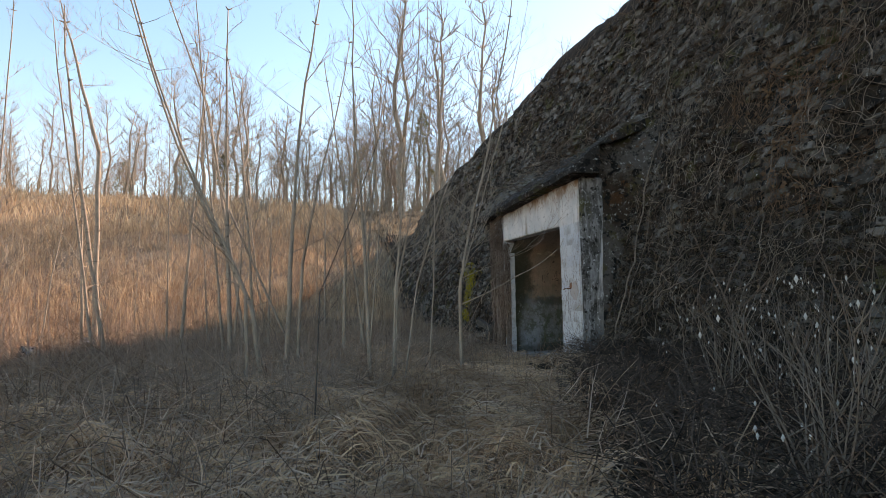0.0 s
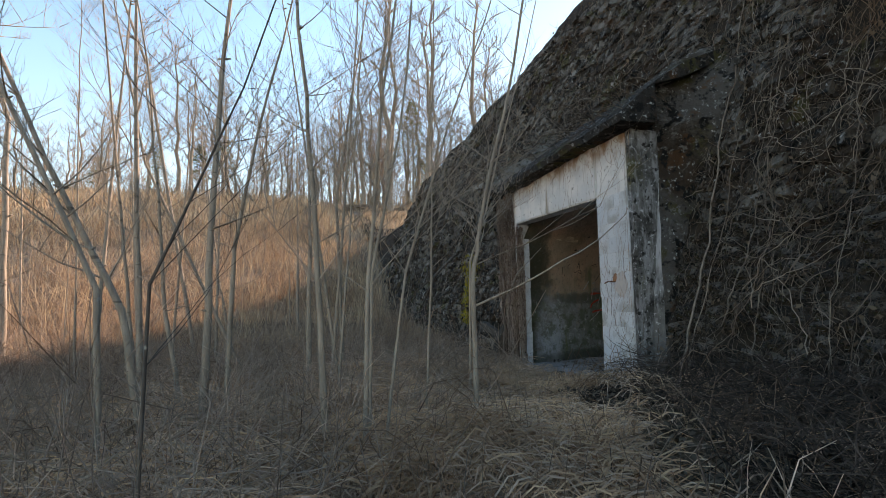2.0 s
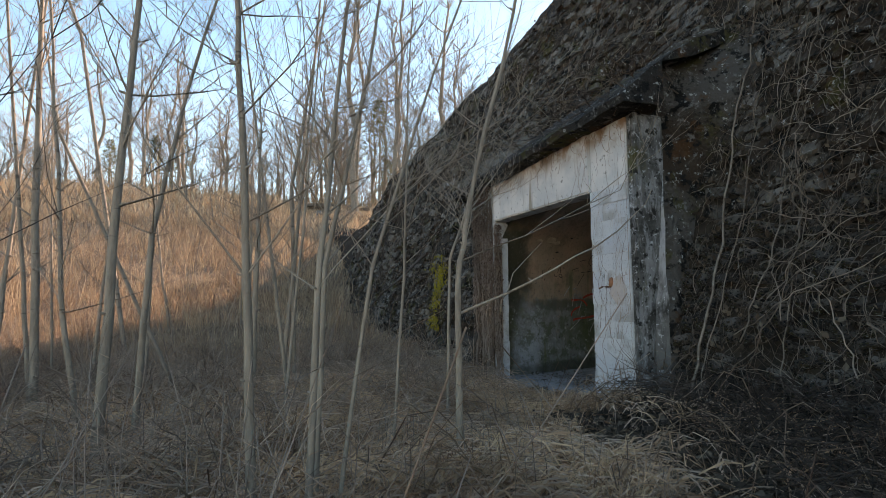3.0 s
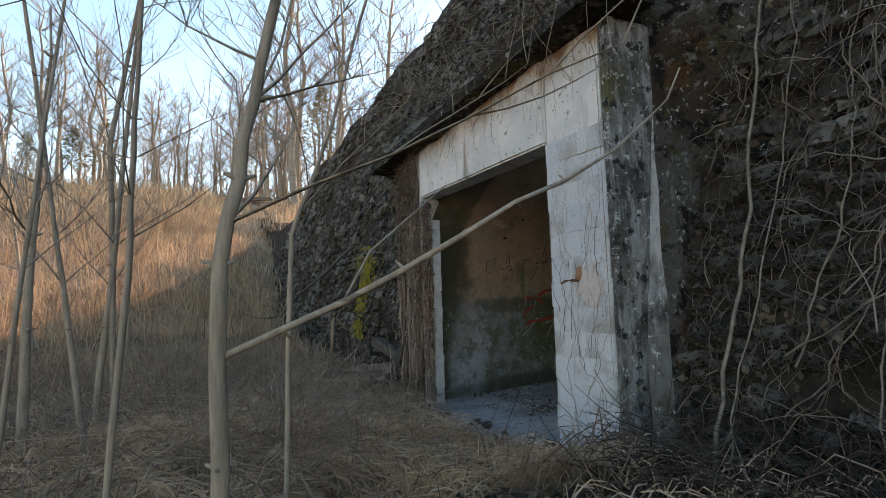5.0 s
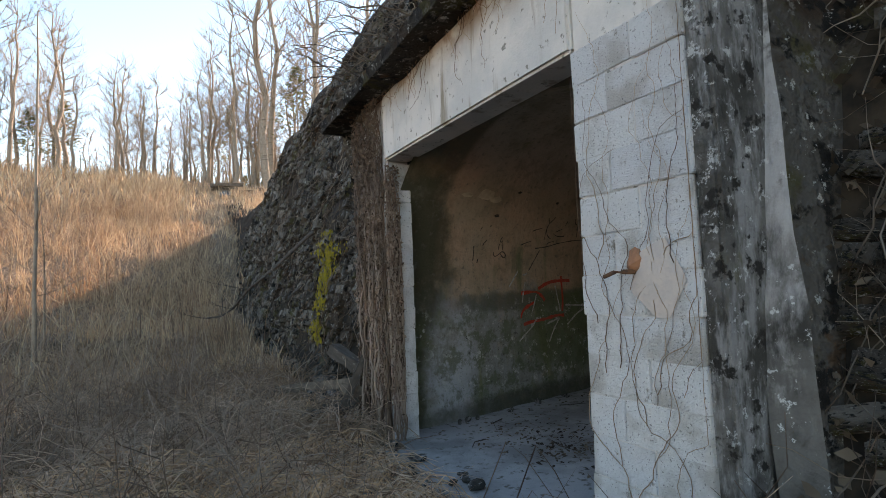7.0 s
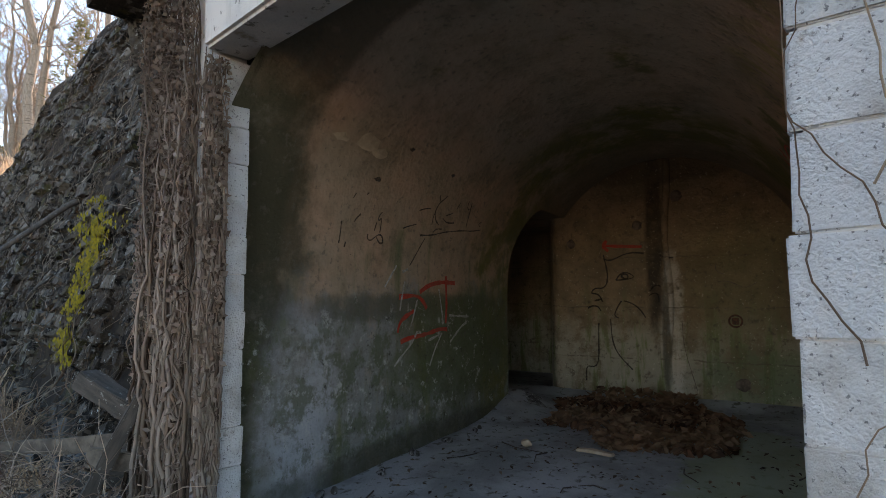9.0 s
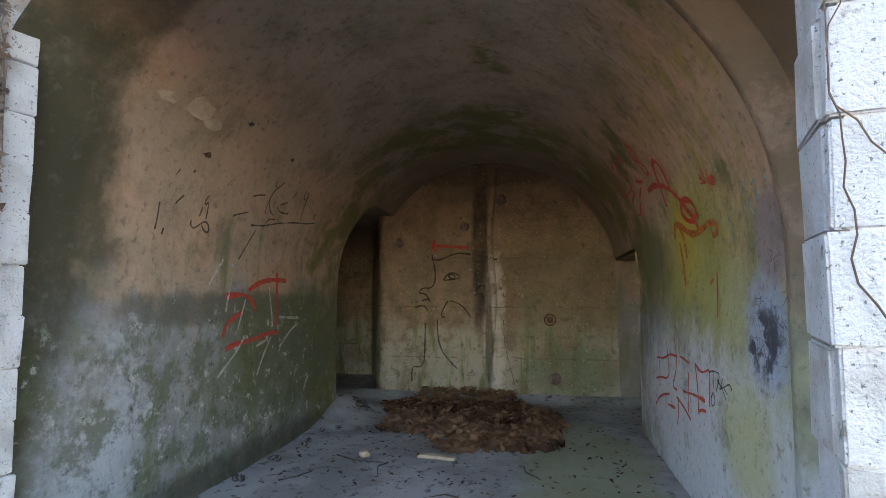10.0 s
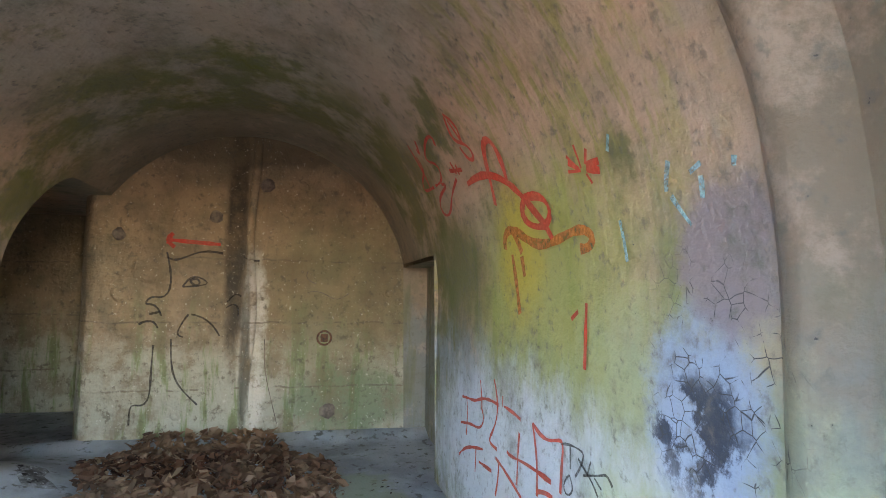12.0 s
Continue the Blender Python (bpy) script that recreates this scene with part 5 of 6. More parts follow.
for i in range(16):
    x, y = rng.uniform(9.3, 12.8), rng.uniform(14.8, 17.9)
    a, l = rng.uniform(0, 6.28), rng.uniform(0.15, 0.6)
    t = Tubes()
    t.add([(0, 0, 0.012), (math.cos(a) * l * 0.5, math.sin(a) * l * 0.5, 0.022), (math.cos(a + 0.3) * l, math.sin(a + 0.3) * l, 0.012)], 0.008, 0.004, 5)
    tagged(piece("twig", t.mesh("twig", DARKBARK), m=pose(x, y, 0.006)), "dead twig lying on the concrete floor", "twig", "twigs on the floor")
timber("broken_plank", "short pale broken board by the leaf heap", (12.35, 16.75, 0.035), (12.30, 16.38, 0.035), 0.09, 0.03, 8, PALE)
stone("pebble", "pale pinkish lump of plaster on the floor", (12.29, 17.29, 0.04), (0.06, 0.05, 0.045), 2, PALE)
stone("earth_mound", "low mound of grey earth at the passage corner", (14.35, 18.25, 0.04), (0.50, 0.36, 0.17), 6, DARK, "heap")
for i in range(12):
    x = rng.uniform(9.8, 13.2)
    stone("pebble", "dark crumb of plaster at the wall's foot", (x, 18.2 - rng.random() * 0.15, 0.03), (rng.uniform(0.02, 0.06), 0.03, rng.uniform(0.02, 0.05)), 70 + i, DARK, "stone", "plaster crumbs")

turn_inside(outside)
for i in range(46):
    x, y = rng.uniform(7.25, 8.05), rng.uniform(14.9, 17.5)
    k = rng.uniform(0.018, 0.06)
    stone("mortar_crumb", "pale lump of fallen mortar on the door sill", (x, y, 0.02 + 0.3 * k), (k * 1.3, k, k * 0.7), 120 + i, WEATHERED if i % 3 else DARK, "stone", "crumbs on the sill")
leaf_litter("leaf_litter", "fallen leaves in the grass before the door", [(x, y, height(x, y) + 0.03 + 0.12 * rng.random()) for x, y in [(rng.uniform(-3, 7.6), rng.uniform(5.5, 17.5)) for _ in range(2600)]], 0.035, LEAF)


# ---- stones of the bank face ----
def bank_stones():
    r = random.Random(3)
    shapes = []
    for k in range(6):
        me = box_mesh("stone", (-0.5, -0.5, -0.5), (0.5, 0.5, 0.5), RUBBLE, 0.10)
        for v in me.vertices:
            v.co += noise.noise_vector(v.co * 2.3 + Vector((k * 7.0, 0, 0))) * 0.16
        shapes.append(me)
    wall = bpy.data.objects["wall_bank"]
    spots, rest = [], []
    z = 0.05
    while z < 8.0:
        h = r.uniform(0.10, 0.20)
        y = 6.5 + r.random() * 0.3
        while y < 34:
            l = r.uniform(0.12, 0.36) * (1.0 if y < 22 else 1.5)
            if z < bank_top(y) - 0.4 and not (13.75 < y + l / 2 < 18.4 and z < 4.5) and noise.noise((y * 0.9, z * 0.9, 20.0)) > -0.38:
                near = 9.0 < y < 14.0 and z < 4.6
                (spots if near else rest).append((y + l / 2, z + h / 2 + r.uniform(-0.05, 0.05), l * r.uniform(0.80, 0.95), h * r.uniform(0.72, 0.9), r.uniform(0.05, 0.20)))
            y += l
        z += h
    tilt = Matrix.Rotation(math.atan(0.30), 4, "Y")
    for i, (y, z, l, h, d) in enumerate(spots):
        m = Matrix.Translation(bank_point(y, z, 0.0)) @ tilt @ Euler((r.uniform(-0.3, 0.3), r.uniform(-0.15, 0.15), r.uniform(-0.12, 0.12))).to_matrix().to_4x4() @ Matrix.Diagonal((d, l, h, 1))
        if i < 300:
            piece("stone", shapes[i % 6], wall, m=m)
        else:
            rest.append((y, z, l, h, d))
    v, f = [], []
    for i, (y, z, l, h, d) in enumerate(rest):
        m = Matrix.Translation(bank_point(y, z, 0.0)) @ tilt @ Euler((r.uniform(-0.3, 0.3), r.uniform(-0.15, 0.15), r.uniform(-0.12, 0.12))).to_matrix().to_4x4() @ Matrix.Diagonal((d, l, h, 1))
        n = len(v)
        v += [m @ (Vector(c) * 0.5 + Vector((r.uniform(-0.09, 0.09), r.uniform(-0.09, 0.09), r.uniform(-0.09, 0.09)))) for c in ((-1, -1, -1), (-1, 1, -1), (-1, 1, 1), (-1, -1, 1), (1, -1.1, -1.1), (1, 1.1, -1.1), (1, 1.1, 1.1), (1, -1.1, 1.1))]
        f += [(n, n + 3, n + 2, n + 1), (n, n + 1, n + 5, n + 4), (n + 1, n + 2, n + 6, n + 5), (n + 2, n + 3, n + 7, n + 6), (n + 3, n, n + 4, n + 7)]
    tagged(piece("rubble_stones", mesh_of("rubble stones", v, f, RUBBLE), wall), kind="stuff")


bank_stones()

# ---- saplings ----
def limbs(tubes, start, direction, length, radius, depth, r):
    pts, p, d = [start], Vector(start), Vector(direction).normalized()
    n = 5
    for i in range(n):
        d = (d + Vector((r.uniform(-1, 1), r.uniform(-1, 1), r.uniform(-0.4, 0.9))) * 0.16).normalized()
        p = p + d * length / n
        pts.append(tuple(p))
    tubes.add(pts, radius, radius * 0.3, 5 if 0.012 < radius < 0.025 else 3)
    if depth:
        for i in range(2, n + 1):
            for _ in range(r.choice((1, 1, 2))):
                side = Vector((r.uniform(-1, 1), r.uniform(-1, 1), r.uniform(0.1, 0.9)))
                limbs(tubes, pts[i], d * 0.6 + side, length * r.uniform(0.35, 0.6), radius * 0.5, depth - 1, r)


def sapling(base, mid, high, radius, total, seed, material=BARK, label="slender bare sapling with pale grey bark in dead grass"):
    r = random.Random(seed)
    b, m, h = Vector(base), Vector(mid), Vector(high)
    b.z = height(b.x, b.y) - 0.05
    pts, up = [], (h - m).normalized()
    for i in range(5):
        pts.append(b.lerp(m, i / 5))
    for i in range(6):
        pts.append(m.lerp(h, i / 5))
    while pts[-1].z < total:
        up = (up + Vector((r.uniform(-1, 1), r.uniform(-1, 1), 0.8)) * 0.08).normalized()
        pts.append(pts[-1] + up * 0.5)
    pts = [p + Vector((r.uniform(-1, 1), r.uniform(-1, 1), 0)) * radius * 0.25 for p in pts]
    tree = thing("sapling", label, "sapling", "saplings before the bunker", tuple(b))
    off = [p - b for p in pts]
    t = Tubes()
    t.add(off, radius, radius * 0.22, 8)
    for p in off[1::2]:
        for _ in range(2):
            a = r.uniform(0, 6.28)
            t.add([p, p + Vector((math.cos(a), math.sin(a), 0.3)) * (radius * 1.7)], radius * 0.35, radius * 0.2, 4)
    piece("trunk", t.mesh("trunk", material), tree)
    n = len(off)
    for i in range(n // 3, n):
        t = Tubes()
        for _ in range(r.choice((1, 1, 2))):
            a = r.uniform(0, 6.28)
            d = Vector((math.cos(a), math.sin(a), r.uniform(0.2, 1.2)))
            k = 1 - i / n
            limbs(t, off[i], d, r.uniform(0.5, 1.1) * (0.5 + 1.1 * k), min(0.012, radius * (0.12 + 0.22 * k)), 2, r)
        piece("branch", t.mesh("branch", material), tree)
    return tree


SAPLINGS = [
    ((3.64, 11.7), (3.58, 11.7, 1.44), (3.50, 11.7, 2.81), 0.027), ((3.87, 11.5), (3.90, 11.5, 1.37), (3.98, 11.5, 2.3), 0.021),
    ((3.93, 11.7), (3.97, 11.7, 1.5), (4.20, 11.7, 2.6), 0.017), ((4.00, 11.6), (4.20, 11.6, 1.5), (4.55, 11.6, 2.6), 0.013),
    ((2.69, 13.41), (2.73, 13.41, 2.03), (2.86, 13.41, 4.17), 0.042),
    ((2.86, 13.9), (2.92, 13.9, 1.89), (3.17, 13.9, 3.24), 0.030), ((2.4, 12.32), (2.21, 12.32, 1.27), (1.68, 12.32, 2.4), 0.034),
    ((1.8, 15.49), (1.69, 15.49, 2.72), (1.64, 15.49, 5.26), 0.045), ((2.37, 14.62), (2.17, 14.62, 1.24), (2.07, 14.62, 2.61), 0.030),
    ((2.2, 11.79), (2.17, 11.79, 1.41), (1.83, 11.79, 2.19), 0.025), ((-0.6, 17.5), (-1.2, 17.5, 3.6), (-1.6, 17.5, 6.4), 0.048),
    ((5.04, 12.41), (5.04, 12.41, 1.48), (5.15, 12.41, 2.09), 0.028),
    ((4.70, 12.9), (4.79, 12.9, 1.47), (4.81, 12.9, 2.16), 0.014), ((5.43, 13.6), (5.47, 13.6, 1.72), (5.69, 13.6, 2.31), 0.016),
    ((-2.0, 22.0), (-2.1, 22.0, 5.5), (-2.9, 22.0, 8.6), 0.080), ((4.5, 17.0), (4.4, 17.0, 3.0), (4.7, 17.0, 5.0), 0.035),
    ((-1.18, 13.37), (-1.27, 13.37, 1.57), (-1.49, 13.37, 2.37), 0.035), ((1.81, 21.8), (0.68, 21.8, 6.93), (-0.43, 21.8, 10.0), 0.046),
    ((3.05, 17.23), (1.48, 17.23, 3.54), (1.0, 17.23, 6.05), 0.030),
]
for i, (b, m, h, r) in enumerate(SAPLINGS):
    sapling((*b, 0), m, h, r, max(h[2] + 0.6, 5.0 + 2.0 * rng.random()), 100 + i)
for i in range(26):
    x, y = rng.uniform(-5.5, 4.5), rng.uniform(14.5, 27)
    lean = rng.uniform(-0.16, 0.10)
    hgt = rng.uniform(3.0, 7.0)
    sapling((x, y, 0), (x + lean * 2, y, 2.0), (x + lean * hgt, y + rng.uniform(-0.3, 0.3), hgt), rng.uniform(0.018, 0.05), hgt + 0.8, 300 + i)


def low_branch():
    pts = [(5.05, 12.41, 1.23), (5.19, 12.31, 1.30), (5.34, 12.23, 1.37), (5.47, 12.11, 1.45), (5.59, 12.01, 1.53), (5.74, 11.98, 1.62), (5.91, 11.98, 1.69), (6.20, 12.09, 1.83), (6.47, 12.19, 2.00), (6.54, 12.16, 2.07), (6.57, 12.12, 2.18)]
    t = Tubes()
    t.add(pts[:7], 0.0105, 0.006, 8)
    t.add(pts[6:], 0.0065, 0.003, 6)
    for k, d in ((1, (0.05, 0.02, -0.05)), (3, (-0.03, 0.03, 0.04)), (4, (0.02, 0.0, 0.03)), (5, (0.05, 0.02, -0.03)), (6, (-0.02, 0.02, 0.03))):
        t.add([pts[k], Vector(pts[k]) + Vector(d) * 0.6], 0.006, 0.0025, 5)
    t.add([pts[2], (5.46, 12.36, 1.52), (5.79, 12.49, 1.77)], 0.006, 0.002, 5)
    t.add([pts[2], (5.32, 12.28, 1.32), (5.33, 12.32, 1.23)], 0.007, 0.004, 5)
    tree = bpy.data.objects["sapling.011"]
    ob = piece("low_branch", t.mesh("low branch", BARK), tree, "long bare branch slanting across the path")
    ob.matrix_parent_inverse = Matrix.Translation(-tree.location)


low_branch()
sapling((2.80, 9.6, 0), (2.84, 9.6, 1.36), (3.12, 9.6, 2.04), 0.008, 3.2, 801, DARKBARK, "thin dark leaning sapling beside the path")


def drooping_branch():
    pts = [Vector(p) for p in ((9.15, 23.6, 2.86), (8.75, 23.55, 2.62), (8.35, 23.5, 2.25), (8.03, 23.5, 1.96), (7.6, 23.6, 1.60), (7.32, 23.7, 1.25), (7.12, 23.7, 1.12), (6.85, 23.6, 1.10))]
    bough = thing("fallen_bough", "dark bare bough drooping out of the bank", "branch", at=tuple(pts[0]))
    t, r = Tubes(), random.Random(88)
    t.add([p - pts[0] for p in pts], 0.045, 0.014, 7)
    piece("stem", t.mesh("stem", DARKBARK), bough)
    for p in pts[2:]:
        t = Tubes()
        limbs(t, tuple(p - pts[0]), (r.uniform(-1, 0.1), r.uniform(-0.6, 0.6), r.uniform(-0.2, 0.6)), r.uniform(0.4, 0.9), 0.010, 1, r)
        piece("twig", t.mesh("twig", DARKBARK), bough)


drooping_branch()


def seed_shrub(x, y, seed):
    """A low shrub with pale seed pods, by the bank's foot."""
    r = random.Random(seed)
    b = Vector((x, y, height(x, y) - 0.03))
    shrub = thing("shrub", "dry shrub with pale papery seed pods", "shrub", "shrubs by the bank", tuple(b))
    for _ in range(9):
        t = Tubes()
        limbs(t, (0, 0, 0), (r.uniform(-0.6, 0.6), r.uniform(-0.6, 0.6), 1.0), r.uniform(0.8, 1.4), 0.008, 1, r)
        piece("stem", t.mesh("stem", STEM), shrub)
    v, f = [], []
    for i in range(26):
        p = Vector((r.gauss(0, 0.28), r.gauss(0, 0.28), r.uniform(0.45, 1.35)))
        s = r.uniform(0.006, 0.015)
        n = len(v)
        v += [p + Vector(c) * s for c in ((1, 0, 0), (-1, 0, 0), (0, 0.6, 0), (0, -0.6, 0), (0, 0, 1.5), (0, 0, -1.5))]
        f += [(n + a, n + c, n + e) for a in (0, 1) for c in (2, 3) for e in (4, 5)]
    tagged(piece("seed_head", mesh_of("seed head", v, f, CHALK), shrub), "pale papery seed pods", kind="stuff")


for i, (x, y) in enumerate(((5.7, 7.5), (6.8, 8.3), (7.2, 9.2), (6.4, 9.0), (5.0, 6.9))):
    seed_shrub(x, y, 900 + i)


# ---- woodland on the rise ----
def tall_tree(seed, hgt):
    r = random.Random(seed)
    tree = thing("tree", "tall bare deciduous tree on the woodland edge", "tree", "woodland trees")
    pts, p = [], Vector((0, 0, -0.4))
    for i in range(10):
        pts.append(tuple(p))
        p = p + Vector((r.uniform(-0.02, 0.02), r.uniform(-0.02, 0.02), 0.1)) * hgt
    t = Tubes()
    t.add(pts, hgt * 0.012, hgt * 0.0025, 7)
    piece("trunk", t.mesh("trunk", TALLBARK), tree)
    t = Tubes()
    for i in range(3, 10):
        for _ in range(6):
            a = r.uniform(0, 6.28)
            limbs(t, pts[i], (math.cos(a), math.sin(a), r.uniform(0.5, 1.3)), hgt * r.uniform(0.12, 0.24) * (1.25 - i / 12), hgt * 0.0022, 1, r)
    piece("crown", t.mesh("crown", TALLBARK), tree, "fine bare twigs")
    return tree


def pine_tree(seed, hgt):
    r = random.Random(seed)
    tree = thing("pine_tree", "olive-green pine among bare woodland trees", "tree", "woodland pines")
    t = Tubes()
    t.add([(0, 0, -0.3), (0.1, 0, hgt * 0.5), (0, 0.1, hgt)], hgt * 0.011, 0.02, 6)
    piece("trunk", t.mesh("trunk", TALLBARK), tree)
    v, f = [], []
    for i in range(900):
        k = r.random() ** 0.8
        z = hgt * (0.35 + 0.65 * k)
        rad = hgt * 0.19 * (1.08 - k) * math.sqrt(r.random())
        a = r.uniform(0, 6.28)
        c = Vector((math.cos(a) * rad, math.sin(a) * rad, z + 0.25 * math.sin(a * 3)))
        d = Vector((math.cos(a), math.sin(a), r.uniform(-0.3, 0.5))) * r.uniform(0.25, 0.55)
        s = Vector((-math.sin(a), math.cos(a), r.uniform(-0.5, 0.5))) * 0.10
        n = len(v)
        v += [c - s, c + s, c + d]
        f.append((n, n + 1, n + 2))
    piece("crown", mesh_of("crown", v, f, NEEDLE), tree)
    return tree


def place_woods():
    kinds = [tall_tree(i, h) for i, h in enumerate((13, 16, 19, 22, 15))]
    pines = [pine_tree(40 + i, h) for i, h in enumerate((10, 14))]
    r = random.Random(11)
    spots = [(rx, ry) for rx, ry in ((13.5, 52), (16, 50), (18, 55), (20.5, 48), (22.5, 56), (24, 50), (27, 54), (30, 49), (33, 56), (36, 50), (15, 60), (19, 63), (12, 58), (26, 62))]
    spots += [(r.uniform(-55, 60), 62 + 38 * r.random() ** 1.5) for _ in range(250)] + [(r.uniform(8, 45), r.uniform(58, 70)) for _ in range(30)]
    for i, (x, y) in enumerate(spots):
        src = kinds[r.randrange(5)] if i % 13 != 5 else pines[r.randrange(2)]
        m = pose(x, y, height(x, y), 0, 0, r.uniform(0, 360))
        far = 0.8 if i >= 14 else 1.15
        ob = copy_thing(src, m)
        ob.scale = (far, far, far * r.uniform(0.7, 1.0))
    for k, src in enumerate(kinds + pines):
        x, y = -40 + 13 * k, 72 + 3 * (k % 3)
        src.matrix_basis = pose(x, y, height(x, y)) @ Matrix.Diagonal((0.85, 0.85, 0.75, 1))


def far_woods():
    t, r = Tubes(), random.Random(17)
    for _ in range(420):
        x, y = r.uniform(-95, 60), r.uniform(84, 150)
        h, z = r.uniform(7, 14), height(x, y) - 0.3
        t.add([(x, y, z), (x + r.uniform(-0.3, 0.3), y, z + h * 0.5), (x + r.uniform(-0.6, 0.6), y, z + h)], 0.10, 0.008, 4)
        for k in range(9):
            u, a = r.uniform(0.35, 0.95), r.uniform(0, 6.28)
            l = h * 0.22 * (1.2 - u)
            p = Vector((x, y, z + h * u))
            q = p + Vector((math.cos(a) * 0.7, math.sin(a) * 0.7, 0.9)) * l
            t.add([p, q, q + Vector((math.cos(a + 0.7) * 0.4, 0, 1.0)) * l * 0.7], 0.05, 0.015, 3)
    tagged(piece("far_woods", t.mesh("far woods", WOODBARK)), "grey-brown leafless woods far behind the slope", "woods", kind="stuff")


place_woods()
far_woods()


# ---- grass and weeds ----
def blades(name, spots, material, label, length, width, lean, category="grass", level=height):
    v, f = [], []
    for x, y in spots:
        z = level(x, y)
        a = rng.uniform(0, 6.283)
        l, t = length * rng.uniform(0.5, 1.3), lean * rng.uniform(0.5, 1.3)
        dx, dy = math.cos(a), math.sin(a)
        w = width * rng.uniform(0.6, 1.3)
        px, py = -dy * w, dx * w
        z1, z2 = l * 0.55 * math.cos(t * 0.6), l * (0.55 * math.cos(t * 0.6) + 0.45 * math.cos(min(t * 1.5, 1.9)))
        r1, r2 = l * 0.55 * math.sin(t * 0.6), l * (0.55 * math.sin(t * 0.6) + 0.45 * math.sin(min(t * 1.5, 1.9)))
        n = len(v)
        v += [(x - px, y - py, z - 0.02), (x + px, y + py, z - 0.02), (x + dx * r1 + px * 0.8, y + dy * r1 + py * 0.8, z + z1), (x + dx * r1 - px * 0.8, y + dy * r1 - py * 0.8, z + z1), (x + dx * r2, y + dy * r2, z + z2)]
        f += [(n, n + 1, n + 2, n + 3), (n + 3, n + 2, n + 4)]
    tagged(piece(name, mesh_of(name, v, f, material)), label, category, kind="stuff")


def clear(x, y):
    return not (x > 7.55 and 14.2 < y < 17.7) and x < 8.15


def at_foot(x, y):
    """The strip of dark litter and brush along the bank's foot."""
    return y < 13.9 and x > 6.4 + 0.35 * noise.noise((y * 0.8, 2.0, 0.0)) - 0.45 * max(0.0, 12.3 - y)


def scatter(n, x0, x1, y0, y1, patch=0.0):
    out = []
    while len(out) < n:
        x, y = rng.uniform(x0, x1), rng.uniform(y0, y1)
        if clear(x, y) and (rng.random() < 0.08 or not at_foot(x, y)) and (not patch or noise.noise((x * 0.6, y * 0.6, 7.0)) > patch - 0.5 * rng.random()):
            out.append((x, y))
    return out


def mound(x, y):
    """Depth of the matted hay and brush on the ground."""
    m = 0.5 + 0.9 * noise.noise((x * 0.75, y * 0.75, 31.0)) + 0.5 * noise.noise((x * 1.9, y * 1.9, 33.0))
    return 0.22 * min(1.2, max(0.0, m)) * (0.25 if near_camera_way(x, y) else 1.0)


def tangle(name, label, spots, material, radius, low, high):
    """Short crooked twigs lying and leaning every way."""
    t = Tubes()
    for x, y in spots:
        if near_camera_way(x, y, 0.85):
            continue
        p = Vector((x, y, height(x, y) + rng.uniform(low, high)))
        d = Vector((rng.uniform(-1, 1), rng.uniform(-1, 1), rng.gauss(0.1, 0.45))).normalized()
        pts, l = [p], rng.uniform(0.18, 0.6)
        for _ in range(3):
            d = (d + Vector((rng.uniform(-1, 1), rng.uniform(-1, 1), rng.uniform(-0.9, 0.5))) * 0.45).normalized()
            pts.append(pts[-1] + d * l / 3)
        t.add(pts, radius * rng.uniform(0.6, 1.3), radius * 0.4, 3)
    tagged(piece(name, t.mesh(name, material)), label, "brush", kind="stuff")


def hay(name, label, spots, material, length, width):
    """Dead grass that has bent over: thin arching ribbons in every direction."""
    v, f = [], []
    for x, y in spots:
        d = mound(x, y)
        z = height(x, y) + d * rng.uniform(0.3, 1.0)
        a = 2.6 * noise.noise((x * 0.9, y * 0.9, 12.0)) + rng.gauss(0, 1.1)
        turn, l = rng.gauss(0, 0.35), length * rng.uniform(0.5, 1.4)
        lift, w = rng.uniform(0.03, 0.14) + 0.2 * d, width * rng.uniform(0.6, 1.4)
        n, px, py = len(v), x, y
        for i in range(5):
            u = i / 4
            zz = z + lift * math.sin(math.pi * min(1.0, 0.15 + 0.95 * u)) - 0.5 * d * u * u
            ox, oy = -math.sin(a) * w * (1.05 - u), math.cos(a) * w * (1.05 - u)
            v += [(px - ox, py - oy, zz - w * 0.6), (px + ox, py + oy, zz + w * 0.6)]
            if i:
                k = n + 2 * i
                f.append((k - 2, k - 1, k + 1, k))
            px, py, a = px + math.cos(a) * l / 4, py + math.sin(a) * l / 4, a + turn
    tagged(piece(name, mesh_of(name, v, f, material)), label, "grass", kind="stuff")


def thicket(spots, hmin, hmax, radius):
    """Fine leafless brush: upright stems with a few side twigs."""
    t = Tubes()
    for x, y in spots:
        h, base = rng.uniform(hmin, hmax), Vector((x, y, height(x, y) - 0.02))
        lean = Vector((rng.gauss(0, 0.22), rng.gauss(0, 0.22), 1.0))
        pts = [base + lean * (h * i / 3) + Vector((rng.uniform(-0.03, 0.03), rng.uniform(-0.03, 0.03), 0)) for i in range(4)]
        t.add(pts, radius, radius * 0.35, 3)
        for i in (1, 1, 2, 2, 2, 3):
            a, l = rng.uniform(0, 6.28), h * rng.uniform(0.15, 0.4)
            p = pts[i].lerp(pts[i - 1], rng.random())
            q = p + Vector((math.cos(a), math.sin(a), rng.uniform(0.3, 1.3))) * l * 0.6
            t.add([p, q, q + Vector((math.cos(a + 0.6), math.sin(a + 0.6), 0.5)) * l * 0.4], radius * 0.55, radius * 0.25, 3)
    return t


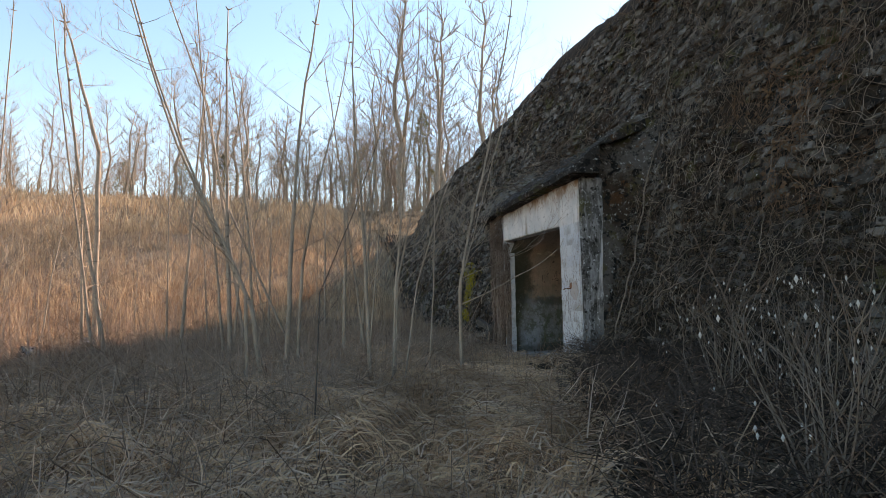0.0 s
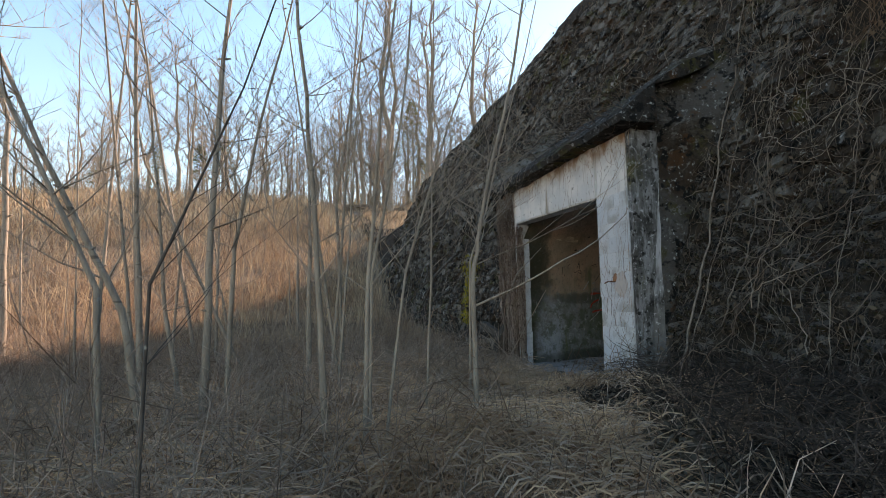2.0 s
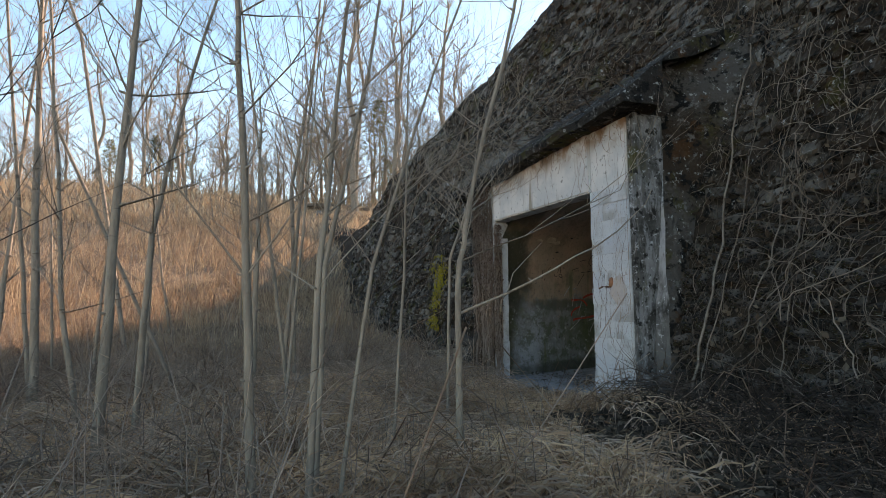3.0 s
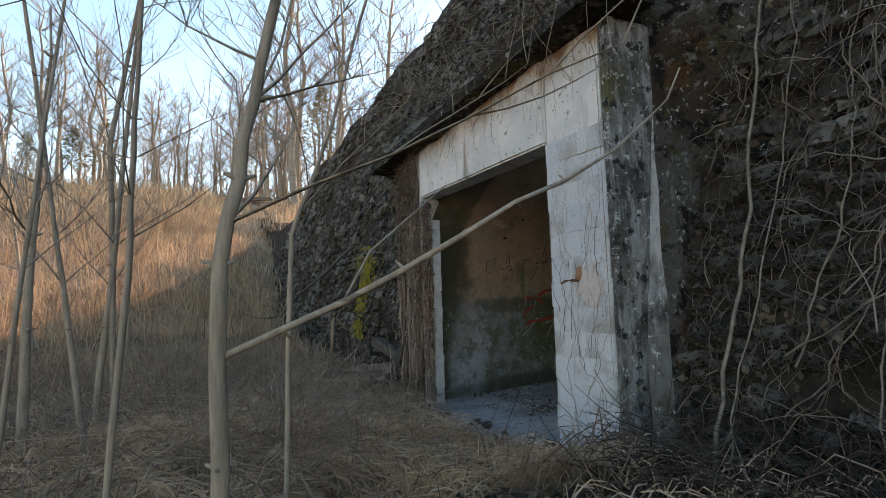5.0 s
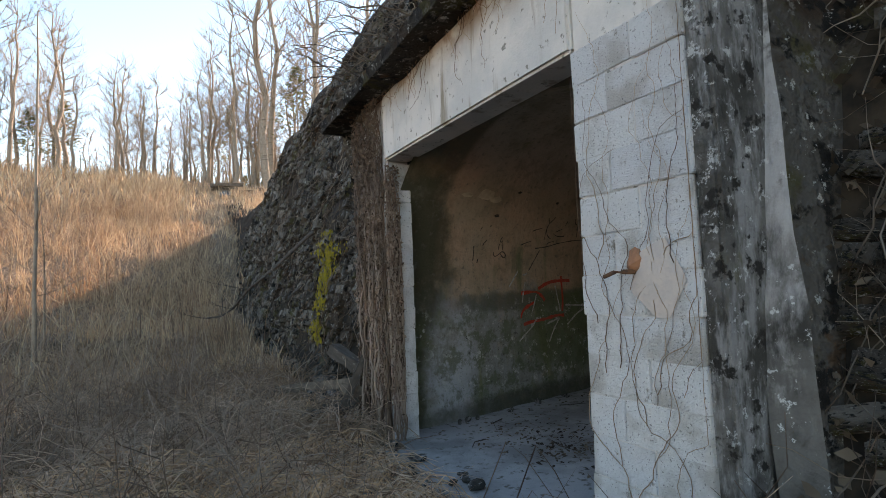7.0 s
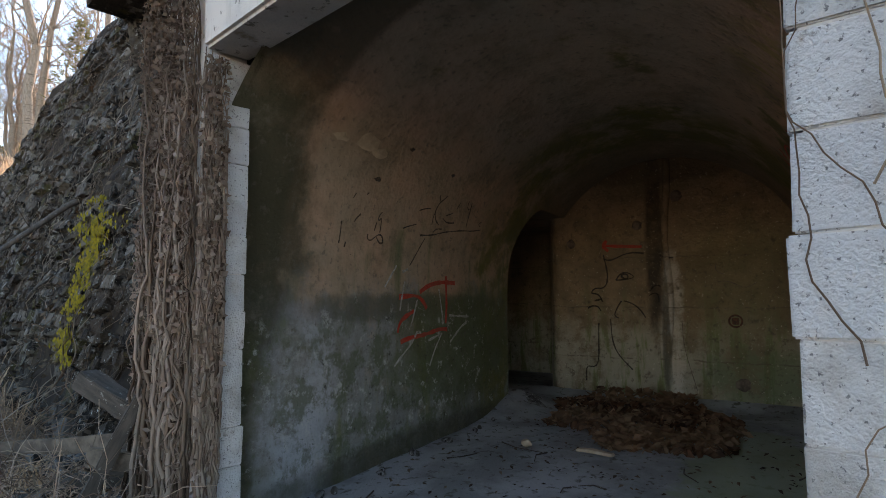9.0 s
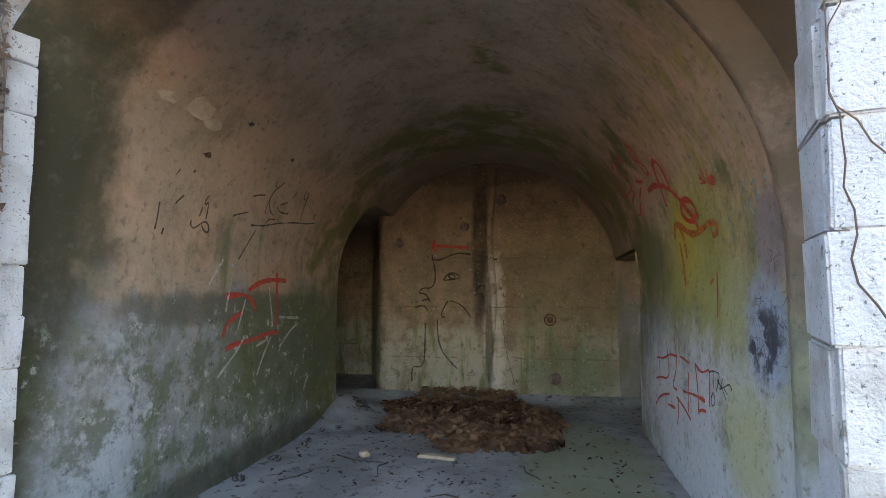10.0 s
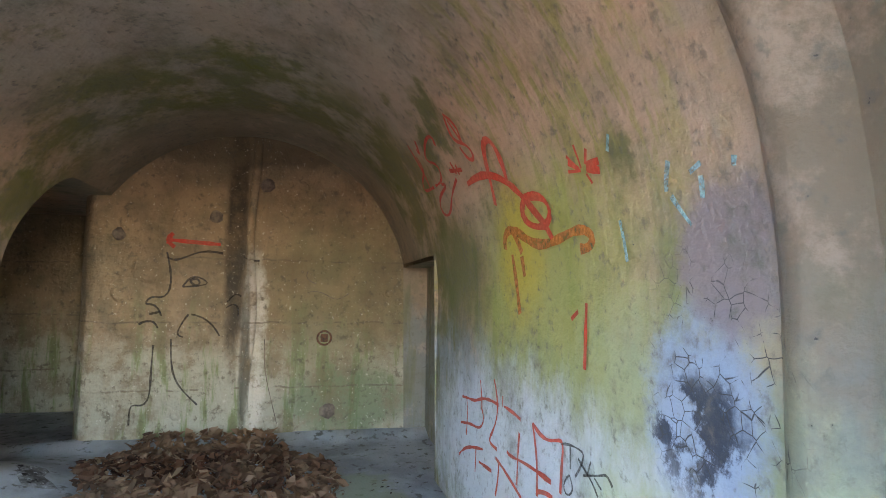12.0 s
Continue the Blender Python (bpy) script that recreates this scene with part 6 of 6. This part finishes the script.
# the camera's route over the ground, added to thin out brush along it
CAMERA_WAY = [Vector(p) for p in ((2.4, 4.7), (2.9, 6.1), (3.3, 8.2), (3.7, 9.3), (5.2, 11.0), (6.0, 12.6), (6.6, 14.2), (7.2, 15.3))]


def near_camera_way(x, y, reach=0.5):
    """True near the camera's way, where brush is kept low or left out."""
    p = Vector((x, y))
    for a, b in zip(CAMERA_WAY, CAMERA_WAY[1:]):
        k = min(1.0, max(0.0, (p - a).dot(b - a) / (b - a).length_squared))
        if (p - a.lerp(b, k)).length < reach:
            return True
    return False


hay("matted_hay", "bent-over straw-coloured dead grass in mounds", scatter(34000, -4, 8.2, 5.2, 17.5), STRAW, 0.42, 0.0044)
hay("matted_hay", "bleached pinkish dead grass lying in mounds", scatter(30000, -4, 8.2, 5.2, 19.5, 0.05), PALEHAY, 0.36, 0.0042)
blades("matted_grass", scatter(26000, -6, 8.2, 4.5, 20), STRAW, "matted straw-coloured dead grass", 0.30, 0.003, 2.3)
blades("matted_grass", scatter(26000, -14, 8.2, 19, 32), STRAW, "matted straw-coloured dead grass", 0.45, 0.006, 1.2)
blades("dry_weeds", scatter(5000, -5, 8.0, 6.5, 20, 0.1), STEM, "thin grey dry weed stems", 0.55, 0.0022, 0.7, "weeds")
blades("dry_weeds", scatter(30000, -30, 8.5, 22, 46, 0.1), RUSSET, "tangled pale brown dry weeds on the slope", 0.75, 0.008, 1.0, "weeds")
blades("dry_weeds", scatter(7000, -25, 8.3, 24, 46, 0.3), CANE, "taller reddish brush on the slope", 1.3, 0.008, 0.5, "weeds")
blades("dry_weeds", scatter(16000, -45, 40, 44, 66), RUSSET, "tangled pale brown dry weeds on the slope", 1.1, 0.03, 0.7, "weeds")
blades("undergrowth", [(rng.uniform(-70, 50), rng.uniform(60, 84)) for _ in range(9000)], WOODBRUSH, "dense grey-brown undergrowth at the woodland's foot", 2.3, 0.028, 0.8, "undergrowth")
blades("moss_grass", [(rng.gauss(7.15, 0.28), rng.gauss(15.35, 0.5)) for _ in range(1500)], GREENGRASS, "short green grass and moss before the sill", 0.09, 0.004, 0.9)
tangle("brush_tangle", "tangle of bleached twigs and stalks over dead grass", scatter(15000, -4, 7.9, 6, 21.5), PALEHAY, 0.0040, 0.02, 0.34)
tangle("brush_tangle", "tangle of dark thorny twigs in dead grass", scatter(9000, -4, 7.9, 6, 21.5, 0.1), BRUSH, 0.0042, 0.05, 0.42)
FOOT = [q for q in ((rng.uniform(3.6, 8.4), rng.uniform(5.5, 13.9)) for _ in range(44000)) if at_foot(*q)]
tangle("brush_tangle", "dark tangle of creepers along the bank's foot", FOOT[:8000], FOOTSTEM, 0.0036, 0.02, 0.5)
leaf_litter("leaf_litter", "dark leaves along the bank's foot", [(x, y, height(x, y) + 0.02 + 0.1 * rng.random()) for x, y in FOOT[8000:24000]], 0.042, DARKLEAF, 1.0)
tagged(piece("thicket", thicket([q for q in scatter(1700, -7, 6.6, 9.5, 24, 0.15) if not near_camera_way(*q) and (q[0] < 4.2 or q[1] > 15.5)], 0.5, 1.3, 0.0042).mesh("thicket", BRUSH)), "fine grey-brown leafless brush before the bank", "brush", kind="stuff")
tagged(piece("thicket", thicket(scatter(1500, -20, 7.5, 24, 44), 0.9, 2.2, 0.011).mesh("thicket", RUSSET)), "pale brown leafless bushes on the sunny slope", "brush", kind="stuff")


def crest(x, y):
    """Top of the ground or of the bank's far end."""
    over = (x - 8.4) / 0.30
    return max(height(x, y), min(over, bank_top(y) + 0.5)) if over > 0 else height(x, y)


blades("dry_weeds", [(rng.uniform(4, 17), rng.uniform(31, 58)) for _ in range(12000)], RUSSET, "pale dry grass over the bank's far end", 0.7, 0.012, 0.9, "weeds", crest)


def brambles():
    r, t = random.Random(77), Tubes()
    for i in range(2200):
        x, y = r.uniform(-4, 7.8), r.uniform(6.2, 26)
        if not clear(x, y):
            continue
        a, l, h = r.uniform(0, 6.28), r.uniform(0.5, 1.5), r.uniform(0.12, 0.6)
        pts = []
        for k in range(7):
            u = k / 6
            px, py = x + math.cos(a) * l * u + r.uniform(-0.04, 0.04), y + math.sin(a) * l * u + r.uniform(-0.04, 0.04)
            low = 0.2 if near_camera_way(px, py) else 1.0
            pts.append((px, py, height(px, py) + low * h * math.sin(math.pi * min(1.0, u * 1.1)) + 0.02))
        t.add(pts, r.uniform(0.003, 0.006), 0.0015, 4)
    tagged(piece("brambles", t.mesh("brambles", CANE)), "arching dry bramble canes in dead grass", "brambles", kind="stuff")


brambles()
blades("grass_tussocks", [(x + rng.gauss(0, 0.10), y + rng.gauss(0, 0.10)) for x, y in scatter(300, -4, 7.8, 6.3, 18) for _ in range(60)], STRAW, "pale tussocks of dead grass", 0.42, 0.003, 1.5)
